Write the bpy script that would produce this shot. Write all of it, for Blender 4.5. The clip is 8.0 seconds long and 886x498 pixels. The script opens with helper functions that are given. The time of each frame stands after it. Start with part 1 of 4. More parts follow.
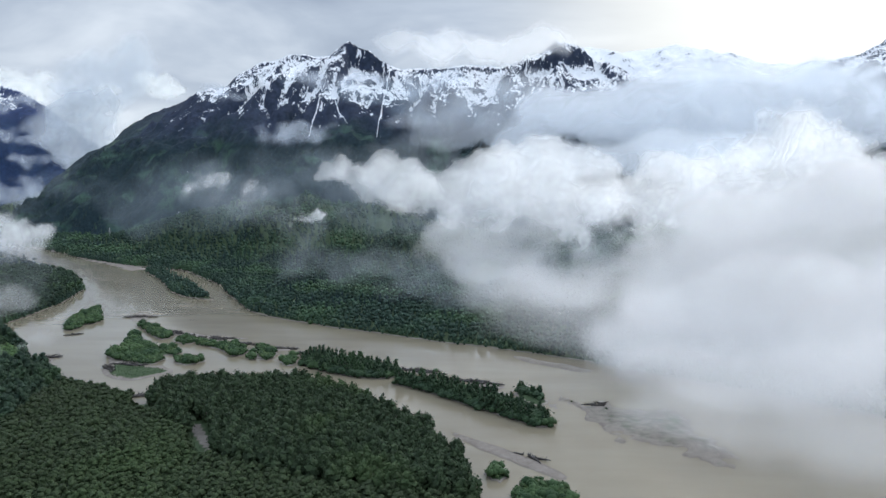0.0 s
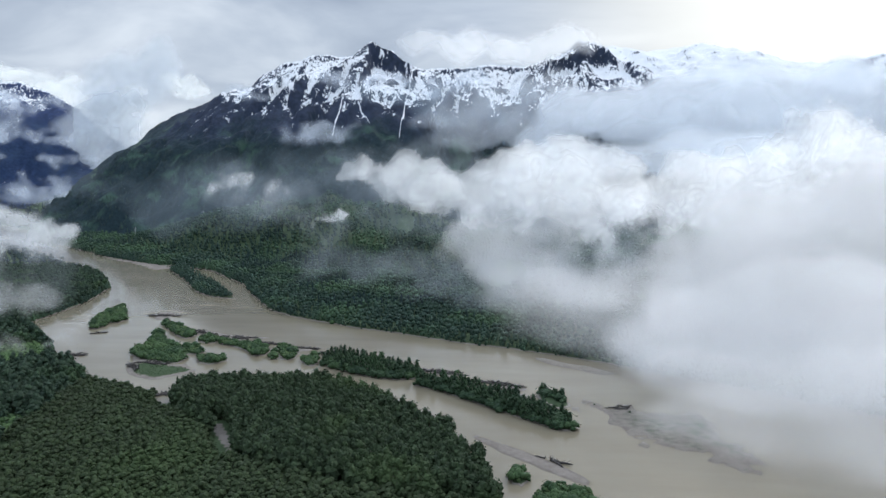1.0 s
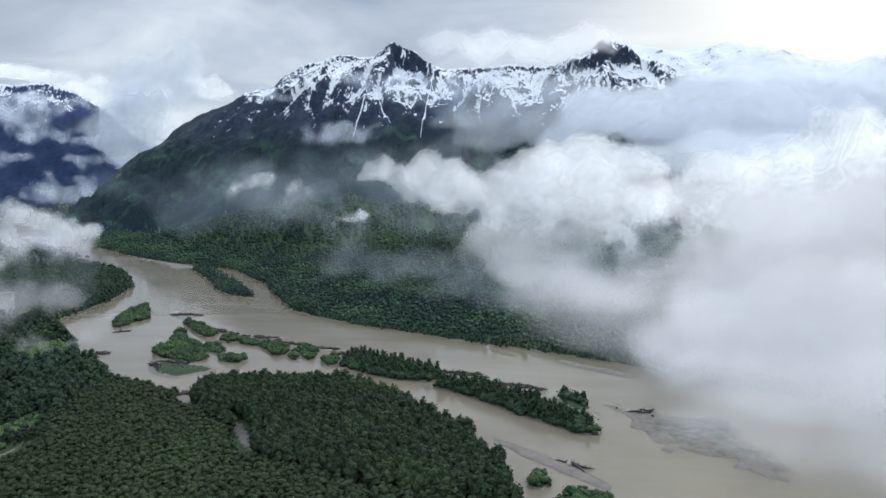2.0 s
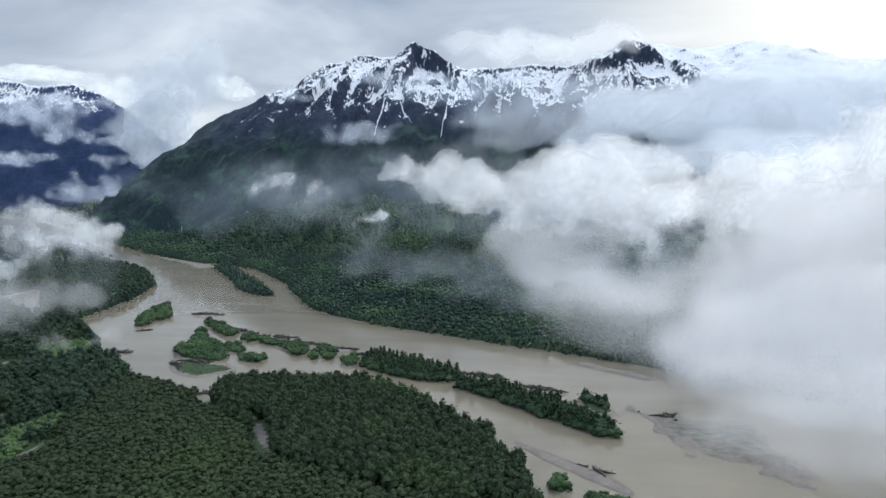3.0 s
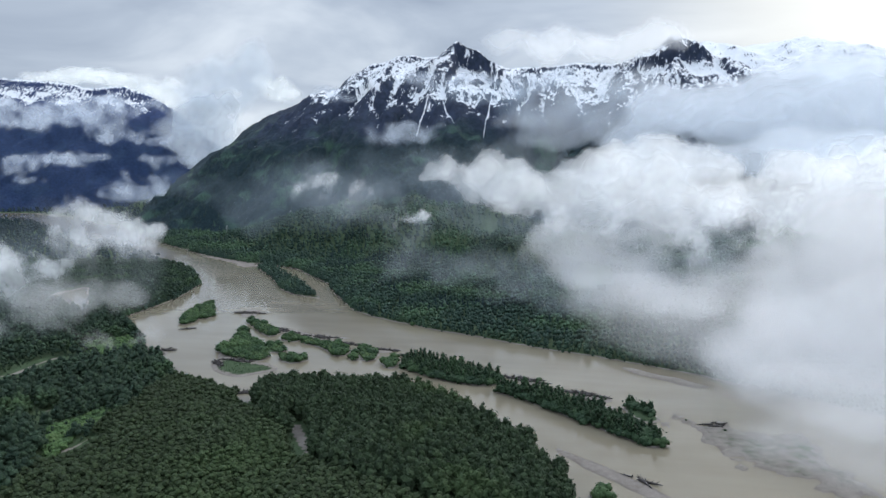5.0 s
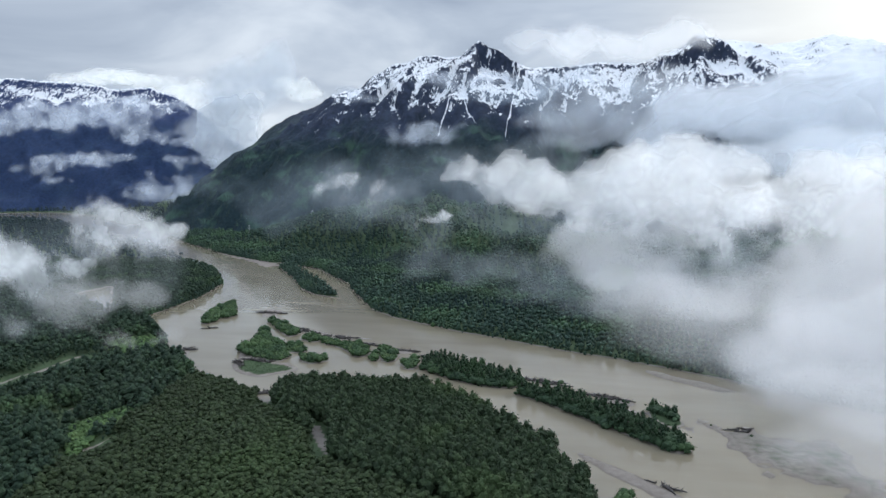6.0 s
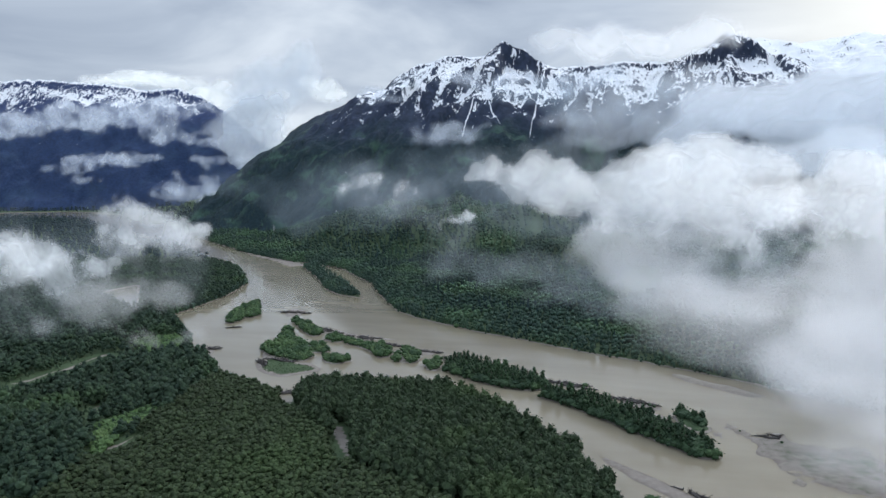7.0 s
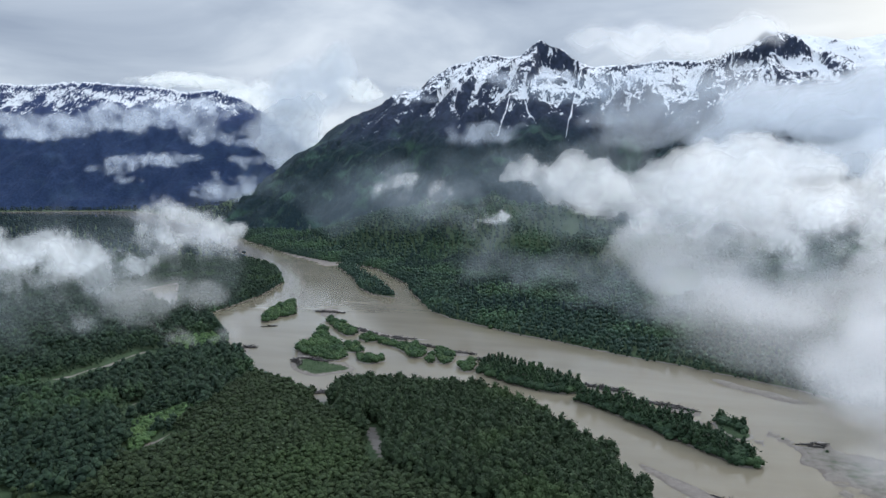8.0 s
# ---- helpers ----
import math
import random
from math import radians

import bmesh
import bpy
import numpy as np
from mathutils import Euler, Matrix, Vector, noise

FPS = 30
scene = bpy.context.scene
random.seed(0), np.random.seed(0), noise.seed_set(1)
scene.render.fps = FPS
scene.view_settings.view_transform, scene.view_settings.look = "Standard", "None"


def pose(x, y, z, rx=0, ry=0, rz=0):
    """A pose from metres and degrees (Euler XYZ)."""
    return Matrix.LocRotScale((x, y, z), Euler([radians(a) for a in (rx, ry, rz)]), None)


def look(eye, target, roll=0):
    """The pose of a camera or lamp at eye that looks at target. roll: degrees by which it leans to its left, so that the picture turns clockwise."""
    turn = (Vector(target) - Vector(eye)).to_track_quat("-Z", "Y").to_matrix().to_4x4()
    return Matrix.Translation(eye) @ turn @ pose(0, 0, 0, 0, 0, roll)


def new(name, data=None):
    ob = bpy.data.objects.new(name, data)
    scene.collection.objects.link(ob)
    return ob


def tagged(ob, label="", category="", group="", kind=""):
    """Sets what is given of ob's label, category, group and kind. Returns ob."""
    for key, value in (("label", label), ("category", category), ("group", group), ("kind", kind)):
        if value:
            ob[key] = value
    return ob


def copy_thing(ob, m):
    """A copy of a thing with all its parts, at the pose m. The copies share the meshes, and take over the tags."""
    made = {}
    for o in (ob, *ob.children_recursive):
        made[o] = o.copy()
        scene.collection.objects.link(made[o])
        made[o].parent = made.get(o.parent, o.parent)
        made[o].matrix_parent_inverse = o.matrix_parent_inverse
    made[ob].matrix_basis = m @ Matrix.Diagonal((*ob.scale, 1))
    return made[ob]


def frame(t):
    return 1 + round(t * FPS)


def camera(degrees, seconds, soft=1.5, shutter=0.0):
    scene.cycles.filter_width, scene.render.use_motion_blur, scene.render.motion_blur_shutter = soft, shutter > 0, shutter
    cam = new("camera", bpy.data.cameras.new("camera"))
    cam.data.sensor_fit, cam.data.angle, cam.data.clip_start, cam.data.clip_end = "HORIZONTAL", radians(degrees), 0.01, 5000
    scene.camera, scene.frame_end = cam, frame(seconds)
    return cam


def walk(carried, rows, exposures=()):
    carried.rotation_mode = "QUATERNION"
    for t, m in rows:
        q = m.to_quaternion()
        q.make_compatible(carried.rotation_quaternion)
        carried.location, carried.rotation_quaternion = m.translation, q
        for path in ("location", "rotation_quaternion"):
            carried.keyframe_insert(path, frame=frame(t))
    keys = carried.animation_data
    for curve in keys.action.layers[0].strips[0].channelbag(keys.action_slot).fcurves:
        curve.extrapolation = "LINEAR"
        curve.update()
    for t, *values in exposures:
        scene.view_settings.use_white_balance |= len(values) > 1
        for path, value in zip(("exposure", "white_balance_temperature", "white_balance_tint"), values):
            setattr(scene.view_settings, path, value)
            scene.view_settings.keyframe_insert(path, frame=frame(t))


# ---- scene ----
cam = camera(62.86, 8.0)
EYE = 220.0
# seconds; metres right, ahead and up from the first eye; yaw, pitch and roll
ROWS = [
    (0.0, 0.00, 0.00, 0.00, -0.00, -6.29, -0.03),
    (0.5, 0.21, 2.29, 0.08, 0.84, -6.29, -0.03),
    (1.0, 0.36, 4.60, 0.16, 1.76, -6.29, -0.02),
    (1.5, 0.46, 6.94, 0.25, 2.61, -6.29, -0.01),
    (3.0, 0.50, 14.35, 0.44, 5.04, -6.29, 0.01),
    (3.5, 0.44, 16.96, 0.48, 5.87, -6.29, 0.01),
    (4.0, 0.35, 19.64, 0.51, 6.73, -6.29, 0.02),
    (4.5, 0.22, 22.38, 0.52, 7.57, -6.29, 0.02),
    (6.0, -0.41, 30.80, 0.45, 10.06, -6.27, 0.04),
    (6.5, -0.70, 33.60, 0.40, 11.00, -6.27, 0.04),
    (7.0, -1.04, 36.34, 0.34, 11.95, -6.26, 0.05),
    (7.5, -1.43, 38.99, 0.28, 13.30, -6.26, 0.05),
    (8.0, -1.89, 41.49, 0.21, 14.72, -6.25, 0.06),
]
walk(cam, [(t, pose(x, y, EYE + z, 90 + pitch, 0, yaw) @ pose(0, 0, 0, 0, 0, roll)) for t, x, y, z, yaw, pitch, roll in ROWS])

# ---- light ----
SUN_FROM = Vector((0.55, 0.50, 0.67)).normalized()   # sun behind the cloud deck, ahead and to the right
world = bpy.data.worlds.new("overcast_sky")
scene.world = world
world.use_nodes = True


def nodes_of(tree):
    tree.nodes.clear()
    return tree.nodes, tree.links


def add(tree, kind, **values):
    n = tree.nodes.new(kind)
    for key, value in values.items():
        if key in n.inputs:
            n.inputs[key].default_value = value
    return n


def build_world():
    tree = world.node_tree
    N, L = nodes_of(tree)
    out = N.new("ShaderNodeOutputWorld")
    back = N.new("ShaderNodeBackground")
    L.new(back.outputs[0], out.inputs[0])
    sky = N.new("ShaderNodeTexSky")
    sky.sky_type = "NISHITA"
    sky.sun_disc = False
    sky.sun_elevation = math.asin(SUN_FROM.z)
    sky.sun_rotation = math.atan2(SUN_FROM.x, SUN_FROM.y)
    blue = N.new("ShaderNodeMix")
    blue.data_type = "RGBA"
    dim = N.new("ShaderNodeVectorMath")
    dim.operation = "SCALE"
    dim.inputs["Scale"].default_value = 0.10
    L.new(sky.outputs[0], dim.inputs[0])
    # direction on a flat cloud deck: x / (z + c), y / (z + c)
    co = N.new("ShaderNodeTexCoord")
    sep = N.new("ShaderNodeSeparateXYZ")
    L.new(co.outputs["Generated"], sep.inputs[0])
    up = N.new("ShaderNodeMath")
    up.operation = "ADD"
    up.inputs[1].default_value = 0.22
    L.new(sep.outputs[2], up.inputs[0])
    clampz = N.new("ShaderNodeMath")
    clampz.operation = "MAXIMUM"
    clampz.inputs[1].default_value = 0.08
    L.new(up.outputs[0], clampz.inputs[0])
    comb = N.new("ShaderNodeCombineXYZ")
    for i in range(2):
        div = N.new("ShaderNodeMath")
        div.operation = "DIVIDE"
        L.new(sep.outputs[i], div.inputs[0])
        L.new(clampz.outputs[0], div.inputs[1])
        L.new(div.outputs[0], comb.inputs[i])
    big = add(tree, "ShaderNodeTexNoise", Scale=1.1, Detail=6.0, Roughness=0.5, Distortion=0.4)
    L.new(comb.outputs[0], big.inputs["Vector"])
    ramp = N.new("ShaderNodeValToRGB")
    e = ramp.color_ramp.elements
    e[0].position, e[0].color = 0.36, (0.34, 0.41, 0.53, 1)
    e[1].position, e[1].color = 0.66, (0.78, 0.86, 0.96, 1)
    mid = e.new(0.50)
    mid.color = (0.50, 0.58, 0.70, 1)
    L.new(big.outputs["Fac"], ramp.inputs[0])
    # the deck is thinner and brighter towards the sun
    dot = N.new("ShaderNodeVectorMath")
    dot.operation = "DOT_PRODUCT"
    dot.inputs[1].default_value = Vector((0.62, 0.75, 0.25)).normalized()
    L.new(co.outputs["Generated"], dot.inputs[0])
    glow = add(tree, "ShaderNodeMapRange")
    glow.interpolation_type = "SMOOTHSTEP"
    glow.inputs["From Min"].default_value = 0.79
    glow.inputs["From Max"].default_value = 0.995
    glow.inputs["To Max"].default_value = 1.0
    L.new(dot.outputs["Value"], glow.inputs["Value"])
    sunny = N.new("ShaderNodeMix")
    sunny.data_type = "RGBA"
    sunny.inputs["B"].default_value = (1.22, 1.22, 1.15, 1)
    L.new(glow.outputs[0], sunny.inputs["Factor"])
    L.new(ramp.outputs[0], sunny.inputs["A"])
    blue.inputs["Factor"].default_value = 0.93
    L.new(dim.outputs[0], blue.inputs["A"])
    L.new(sunny.outputs["Result"], blue.inputs["B"])
    L.new(blue.outputs["Result"], back.inputs[0])
    # an overcast sky is brightest overhead
    lift = add(tree, "ShaderNodeMapRange")
    lift.interpolation_type = "SMOOTHSTEP"
    lift.inputs["From Min"].default_value = 0.20
    lift.inputs["From Max"].default_value = 0.85
    lift.inputs["To Min"].default_value = 1.0
    lift.inputs["To Max"].default_value = 2.45
    L.new(sep.outputs[2], lift.inputs["Value"])
    L.new(lift.outputs[0], back.inputs[1])


build_world()
scene.cycles.transparent_max_bounces = 64   # light passes many thin layers of droplets
sun = new("sun", bpy.data.lights.new("sun", "SUN"))
sun.data.energy, sun.data.angle, sun.data.color = 1.0, radians(25), (1.0, 0.97, 0.92)
sun.matrix_world = look(SUN_FROM * 3000, (0, 0, 0))
tagged(sun, kind="structure")


# ---- noise for shapes ----
GRADIENTS = np.random.default_rng(3).normal(size=(256, 3))
GRADIENTS /= np.linalg.norm(GRADIENTS, axis=1)[:, None]
SHUFFLE = np.random.default_rng(4).permutation(256)


def vnoise(x, y, z):
    """Gradient noise, about -1 to 1, over arrays."""
    x, y, z = np.broadcast_arrays(np.asarray(x, float), np.asarray(y, float), np.asarray(z, float))
    fx, fy, fz = np.floor(x), np.floor(y), np.floor(z)
    ix, iy, iz = (q.astype(np.int64) & 255 for q in (fx, fy, fz))
    x, y, z = x - fx, y - fy, z - fz
    u, v, w = (q * q * q * (q * (q * 6 - 15) + 10) for q in (x, y, z))
    total = 0
    for a in (0, 1):
        for b in (0, 1):
            for c in (0, 1):
                k = (u if a else 1 - u) * (v if b else 1 - v) * (w if c else 1 - w)
                g = GRADIENTS[SHUFFLE[(SHUFFLE[(SHUFFLE[(ix + a) & 255] + iy + b) & 255] + iz + c) & 255]]
                total = total + k * (g[..., 0] * (x - a) + g[..., 1] * (y - b) + g[..., 2] * (z - c))
    return 1.7 * total


def fbm(x, y, z=0.0, size=100.0, octaves=4, gain=0.5):
    total, amp, norm = 0, 1.0, 0.0
    for o in range(octaves):
        s = 2.03 ** o / size
        total = total + amp * vnoise(x * s + 17.3 * o, y * s - 9.1 * o, z * s + 5.7 * o)
        norm += amp
        amp *= gain
    return total / norm


def ridged(x, y, size=300.0, octaves=5):
    total, amp, norm = 0, 1.0, 0.0
    for o in range(octaves):
        s = 2.1 ** o / size
        total = total + amp * (1 - 2 * np.abs(vnoise(x * s + 31.7 * o, y * s + 11.9 * o, 3.3 * o)))
        norm += amp
        amp *= 0.5
    return total / norm


def smooth(a, b, x):
    q = np.clip((x - a) / (b - a), 0, 1)
    return q * q * (3 - 2 * q)


# ---- meshes ----
def mesh_of(name, verts, faces, material, shade_smooth=True, attribute=None):
    """A mesh from arrays: verts n x 3, faces one or more m x k index arrays."""
    me = bpy.data.meshes.new(name)
    verts = np.asarray(verts, np.float32)
    faces = faces if isinstance(faces, (list, tuple)) else [faces]
    flat = np.concatenate([np.asarray(f, np.int32).ravel() for f in faces])
    sizes = np.concatenate([np.full(len(f), f.shape[1], np.int32) for f in faces])
    me.vertices.add(len(verts))
    me.vertices.foreach_set("co", verts.ravel())
    me.loops.add(len(flat))
    me.loops.foreach_set("vertex_index", flat)
    me.polygons.add(len(sizes))
    starts = np.concatenate([[0], np.cumsum(sizes)[:-1]]).astype(np.int32)
    me.polygons.foreach_set("loop_start", starts)
    if attribute is not None:
        layer = me.attributes.new("thickness", "FLOAT", "POINT")
        layer.data.foreach_set("value", np.asarray(attribute[0], np.float32))
        layer = me.attributes.new("amount", "FLOAT", "POINT")
        layer.data.foreach_set("value", np.full(len(verts), attribute[2], np.float32))
        layer = me.attributes.new("outward", "FLOAT_VECTOR", "POINT")
        layer.data.foreach_set("vector", np.asarray(attribute[1], np.float32).ravel())
    me.update(calc_edges=True)
    me.polygons.foreach_set("use_smooth", np.full(len(sizes), shade_smooth))
    if material:
        me.materials.append(material)
    return me


def part(name, me, parent, label=""):
    ob = new(name, me)
    ob.parent = parent
    return tagged(ob, label)


def grid_faces(nx, ny):
    i = np.arange(nx * ny).reshape(ny, nx)
    return np.stack([i[:-1, :-1], i[:-1, 1:], i[1:, 1:], i[1:, :-1]], -1).reshape(-1, 4)


def join_arrays(pieces):
    """Joins (verts, faces) pairs with equal face sizes."""
    vs, fs, n = [], [], 0
    for v, f in pieces:
        vs.append(v)
        fs.append(f + n)
        n += len(v)
    return np.concatenate(vs), np.concatenate(fs)


# ---- materials ----
def material(name):
    m = bpy.data.materials.new(name)
    m.use_nodes = True
    N, L = nodes_of(m.node_tree)
    out = N.new("ShaderNodeOutputMaterial")
    shader = N.new("ShaderNodeBsdfPrincipled")
    L.new(shader.outputs[0], out.inputs[0])
    return m, N, L, shader, out


def noise_node(N, L, vector, size, detail=4.0, rough=0.55):
    n = N.new("ShaderNodeTexNoise")
    n.inputs["Scale"].default_value = 1.0 / size
    n.inputs["Detail"].default_value = detail
    n.inputs["Roughness"].default_value = rough
    L.new(vector, n.inputs["Vector"])
    return n.outputs["Fac"]


def ramp_node(N, L, fac, stops):
    r = N.new("ShaderNodeValToRGB")
    e = r.color_ramp.elements
    for i, (p, c) in enumerate(stops):
        s = e[i] if i < 2 else e.new(p)
        s.position, s.color = p, (*c, 1)
    L.new(fac, r.inputs[0])
    return r.outputs[0]


def mix_node(N, L, fac, a, b):
    m = N.new("ShaderNodeMix")
    m.data_type = "RGBA"
    for key, value in (("Factor", fac), ("A", a), ("B", b)):
        if isinstance(value, tuple):
            m.inputs[key].default_value = (*value, 1)
        elif isinstance(value, float):
            m.inputs[key].default_value = value
        else:
            L.new(value, m.inputs[key])
    return m.outputs["Result"]


def math_node(N, L, op, a, b=0.0, c=0.0):
    m = N.new("ShaderNodeMath")
    m.operation = op
    for i, value in enumerate((a, b, c)):
        if isinstance(value, (int, float)):
            m.inputs[i].default_value = value
        else:
            L.new(value, m.inputs[i])
    return m.outputs[0]


def range_node(N, L, value, a, b, lo=0.0, hi=1.0):
    m = N.new("ShaderNodeMapRange")
    m.interpolation_type = "SMOOTHSTEP"
    L.new(value, m.inputs["Value"])
    for key, v in (("From Min", a), ("From Max", b), ("To Min", lo), ("To Max", hi)):
        m.inputs[key].default_value = v
    return m.outputs[0]


def bump_node(N, L, height, strength, distance):
    b = N.new("ShaderNodeBump")
    b.inputs["Strength"].default_value = strength
    b.inputs["Distance"].default_value = distance
    L.new(height, b.inputs["Height"])
    return b.outputs[0]


def position(N):
    g = N.new("ShaderNodeNewGeometry")
    return g


def foliage_material(name, dark, light, patch, single=False, patch_size=140.0, rare=0.50):
    """Leaves: each clump its own green, with stands of lighter trees."""
    m, N, L, s, out = material(name)
    g = position(N)
    if single:
        rnd = N.new("ShaderNodeObjectInfo").outputs["Random"]
    else:
        rnd = g.outputs["Random Per Island"]
    base = ramp_node(N, L, rnd, [(0.0, dark), (1.0, light)])
    stand = range_node(N, L, noise_node(N, L, g.outputs["Position"], patch_size, 3.0), rare, rare + 0.18, 0.0, 0.8)
    col = mix_node(N, L, stand, base, patch)
    fine = noise_node(N, L, g.outputs["Position"], 1.5, 4.0, 0.65)
    shade = range_node(N, L, fine, 0.28, 0.72, 0.72, 1.28)
    mul = N.new("ShaderNodeVectorMath")
    mul.operation = "SCALE"
    L.new(col, mul.inputs[0])
    L.new(shade, mul.inputs["Scale"])
    L.new(mul.outputs[0], s.inputs["Base Color"])
    s.inputs["Roughness"].default_value = 0.75
    s.inputs["Specular IOR Level"].default_value = 0.18
    L.new(bump_node(N, L, fine, 0.6, 0.8), s.inputs["Normal"])
    return m


def bark_material():
    m, N, L, s, out = material("bark")
    g = position(N)
    col = ramp_node(N, L, noise_node(N, L, g.outputs["Position"], 0.7), [(0.3, (0.05, 0.042, 0.035)), (0.7, (0.16, 0.14, 0.12))])
    L.new(col, s.inputs["Base Color"])
    s.inputs["Roughness"].default_value = 0.9
    return m


def driftwood_material():
    m, N, L, s, out = material("driftwood")
    g = position(N)
    col = ramp_node(N, L, noise_node(N, L, g.outputs["Position"], 1.2), [(0.3, (0.025, 0.022, 0.022)), (0.75, (0.10, 0.09, 0.085))])
    L.new(col, s.inputs["Base Color"])
    s.inputs["Roughness"].default_value = 0.85
    return m


def ground_material():
    """Wet silt and gravel at the waterline, grass and forest floor above it."""
    m, N, L, s, out = material("valley_floor")
    g = position(N)
    P = g.outputs["Position"]
    sep = N.new("ShaderNodeSeparateXYZ")
    L.new(P, sep.inputs[0])
    wob = noise_node(N, L, P, 9.0, 4.0)
    z = math_node(N, L, "ADD", sep.outputs[2], math_node(N, L, "MULTIPLY", math_node(N, L, "SUBTRACT", wob, 0.5), 0.8))
    gravel = ramp_node(N, L, noise_node(N, L, P, 11.0, 8.0, 0.72), [(0.3, (0.140, 0.121, 0.105)), (0.7, (0.235, 0.211, 0.190))])
    wet = mix_node(N, L, range_node(N, L, z, 0.0, 0.45), (0.135, 0.118, 0.102), gravel)
    grass = ramp_node(N, L, noise_node(N, L, P, 14.0, 5.0), [(0.3, (0.028, 0.049, 0.022)), (0.7, (0.055, 0.084, 0.041))])
    col = mix_node(N, L, range_node(N, L, z, 0.75, 1.15), wet, grass)
    L.new(col, s.inputs["Base Color"])
    s.inputs["Roughness"].default_value = 0.9
    s.inputs["Specular IOR Level"].default_value = 0.2
    L.new(bump_node(N, L, noise_node(N, L, P, 1.5, 5.0, 0.7), 0.6, 0.4), s.inputs["Normal"])
    return m


def water_material():
    """Silty glacial river: opaque tan water with a smooth, faintly rippled face."""
    m, N, L, s, out = material("silty_water")
    g = position(N)
    P = g.outputs["Position"]
    stretch = N.new("ShaderNodeMapping")
    stretch.inputs["Rotation"].default_value = (0, 0, radians(38))
    stretch.inputs["Scale"].default_value = (0.25, 1, 1)
    L.new(P, stretch.inputs[0])
    streak = noise_node(N, L, stretch.outputs[0], 38.0, 5.0)
    col = ramp_node(N, L, streak, [(0.30, (0.170, 0.148, 0.108)), (0.70, (0.205, 0.180, 0.133))])
    L.new(col, s.inputs["Base Color"])
    L.new(range_node(N, L, streak, 0.35, 0.65, 0.07, 0.13), s.inputs["Roughness"])
    s.inputs["IOR"].default_value = 1.33
    L.new(bump_node(N, L, noise_node(N, L, P, 1.4, 3.0), 0.016, 0.3), s.inputs["Normal"])
    return m


def mountain_material(name, forest, rock, snow_low, snow_high, tree_low, tree_high, snow_bias=0.0, meadows=0.8):
    """Forest low down, bare rock above it, old snow in gullies and on ledges near the top."""
    m, N, L, s, out = material(name)
    g = position(N)
    P = g.outputs["Position"]
    sep = N.new("ShaderNodeSeparateXYZ")
    L.new(P, sep.inputs[0])
    nor = N.new("ShaderNodeSeparateXYZ")
    L.new(g.outputs["Normal"], nor.inputs[0])
    broad = noise_node(N, L, P, 190.0, 6.0, 0.62)
    tilt = N.new("ShaderNodeMapping")
    tilt.inputs["Scale"].default_value = (1.0, 0.5, 0.35)
    L.new(P, tilt.inputs[0])
    streak = noise_node(N, L, tilt.outputs[0], 75.0, 6.0, 0.62)
    dash = noise_node(N, L, tilt.outputs[0], 10.0, 6.0, 0.70)
    z = sep.outputs[2]
    zw = math_node(N, L, "ADD", z, math_node(N, L, "MULTIPLY", math_node(N, L, "SUBTRACT", broad, 0.5), 330.0))
    rocks = ramp_node(N, L, noise_node(N, L, P, 22.0, 7.0, 0.7), [(0.3, tuple(0.55 * c for c in rock)), (0.72, tuple(1.5 * c for c in rock))])
    woods = ramp_node(N, L, noise_node(N, L, P, 11.0, 6.0, 0.7), [(0.3, tuple(0.6 * c for c in forest)), (0.7, tuple(1.5 * c for c in forest))])
    meadow = mix_node(N, L, range_node(N, L, noise_node(N, L, P, 120.0, 4.0), 0.52, 0.66, 0.0, meadows), woods, tuple(q * c for q, c in zip((3.6, 3.4, 2.0), forest)))
    base = mix_node(N, L, range_node(N, L, zw, tree_low, tree_high), meadow, rocks)
    # snow: altitude, slope and a streaky breakup
    alt = range_node(N, L, zw, snow_low, snow_high, -1.15, 0.06)
    flat = math_node(N, L, "MULTIPLY", math_node(N, L, "SUBTRACT", nor.outputs[2], 0.74), 1.6)
    rest = math_node(N, L, "ADD", math_node(N, L, "MULTIPLY", math_node(N, L, "SUBTRACT", streak, 0.5), 1.3), math_node(N, L, "MULTIPLY", math_node(N, L, "SUBTRACT", dash, 0.5), 2.9))
    hollow = N.new("ShaderNodeAttribute")
    hollow.attribute_name = "hollow"
    gully = math_node(N, L, "MULTIPLY", hollow.outputs["Fac"], 0.34)
    k = math_node(N, L, "ADD", math_node(N, L, "ADD", alt, math_node(N, L, "ADD", flat, gully)), math_node(N, L, "ADD", rest, snow_bias))
    col = mix_node(N, L, range_node(N, L, k, -0.01, 0.035), base, (0.80, 0.82, 0.85))
    L.new(col, s.inputs["Base Color"])
    s.inputs["Roughness"].default_value = 0.85
    s.inputs["Specular IOR Level"].default_value = 0.15
    L.new(bump_node(N, L, noise_node(N, L, P, 13.0, 7.0, 0.7), 0.8, 8.0), s.inputs["Normal"])
    return m


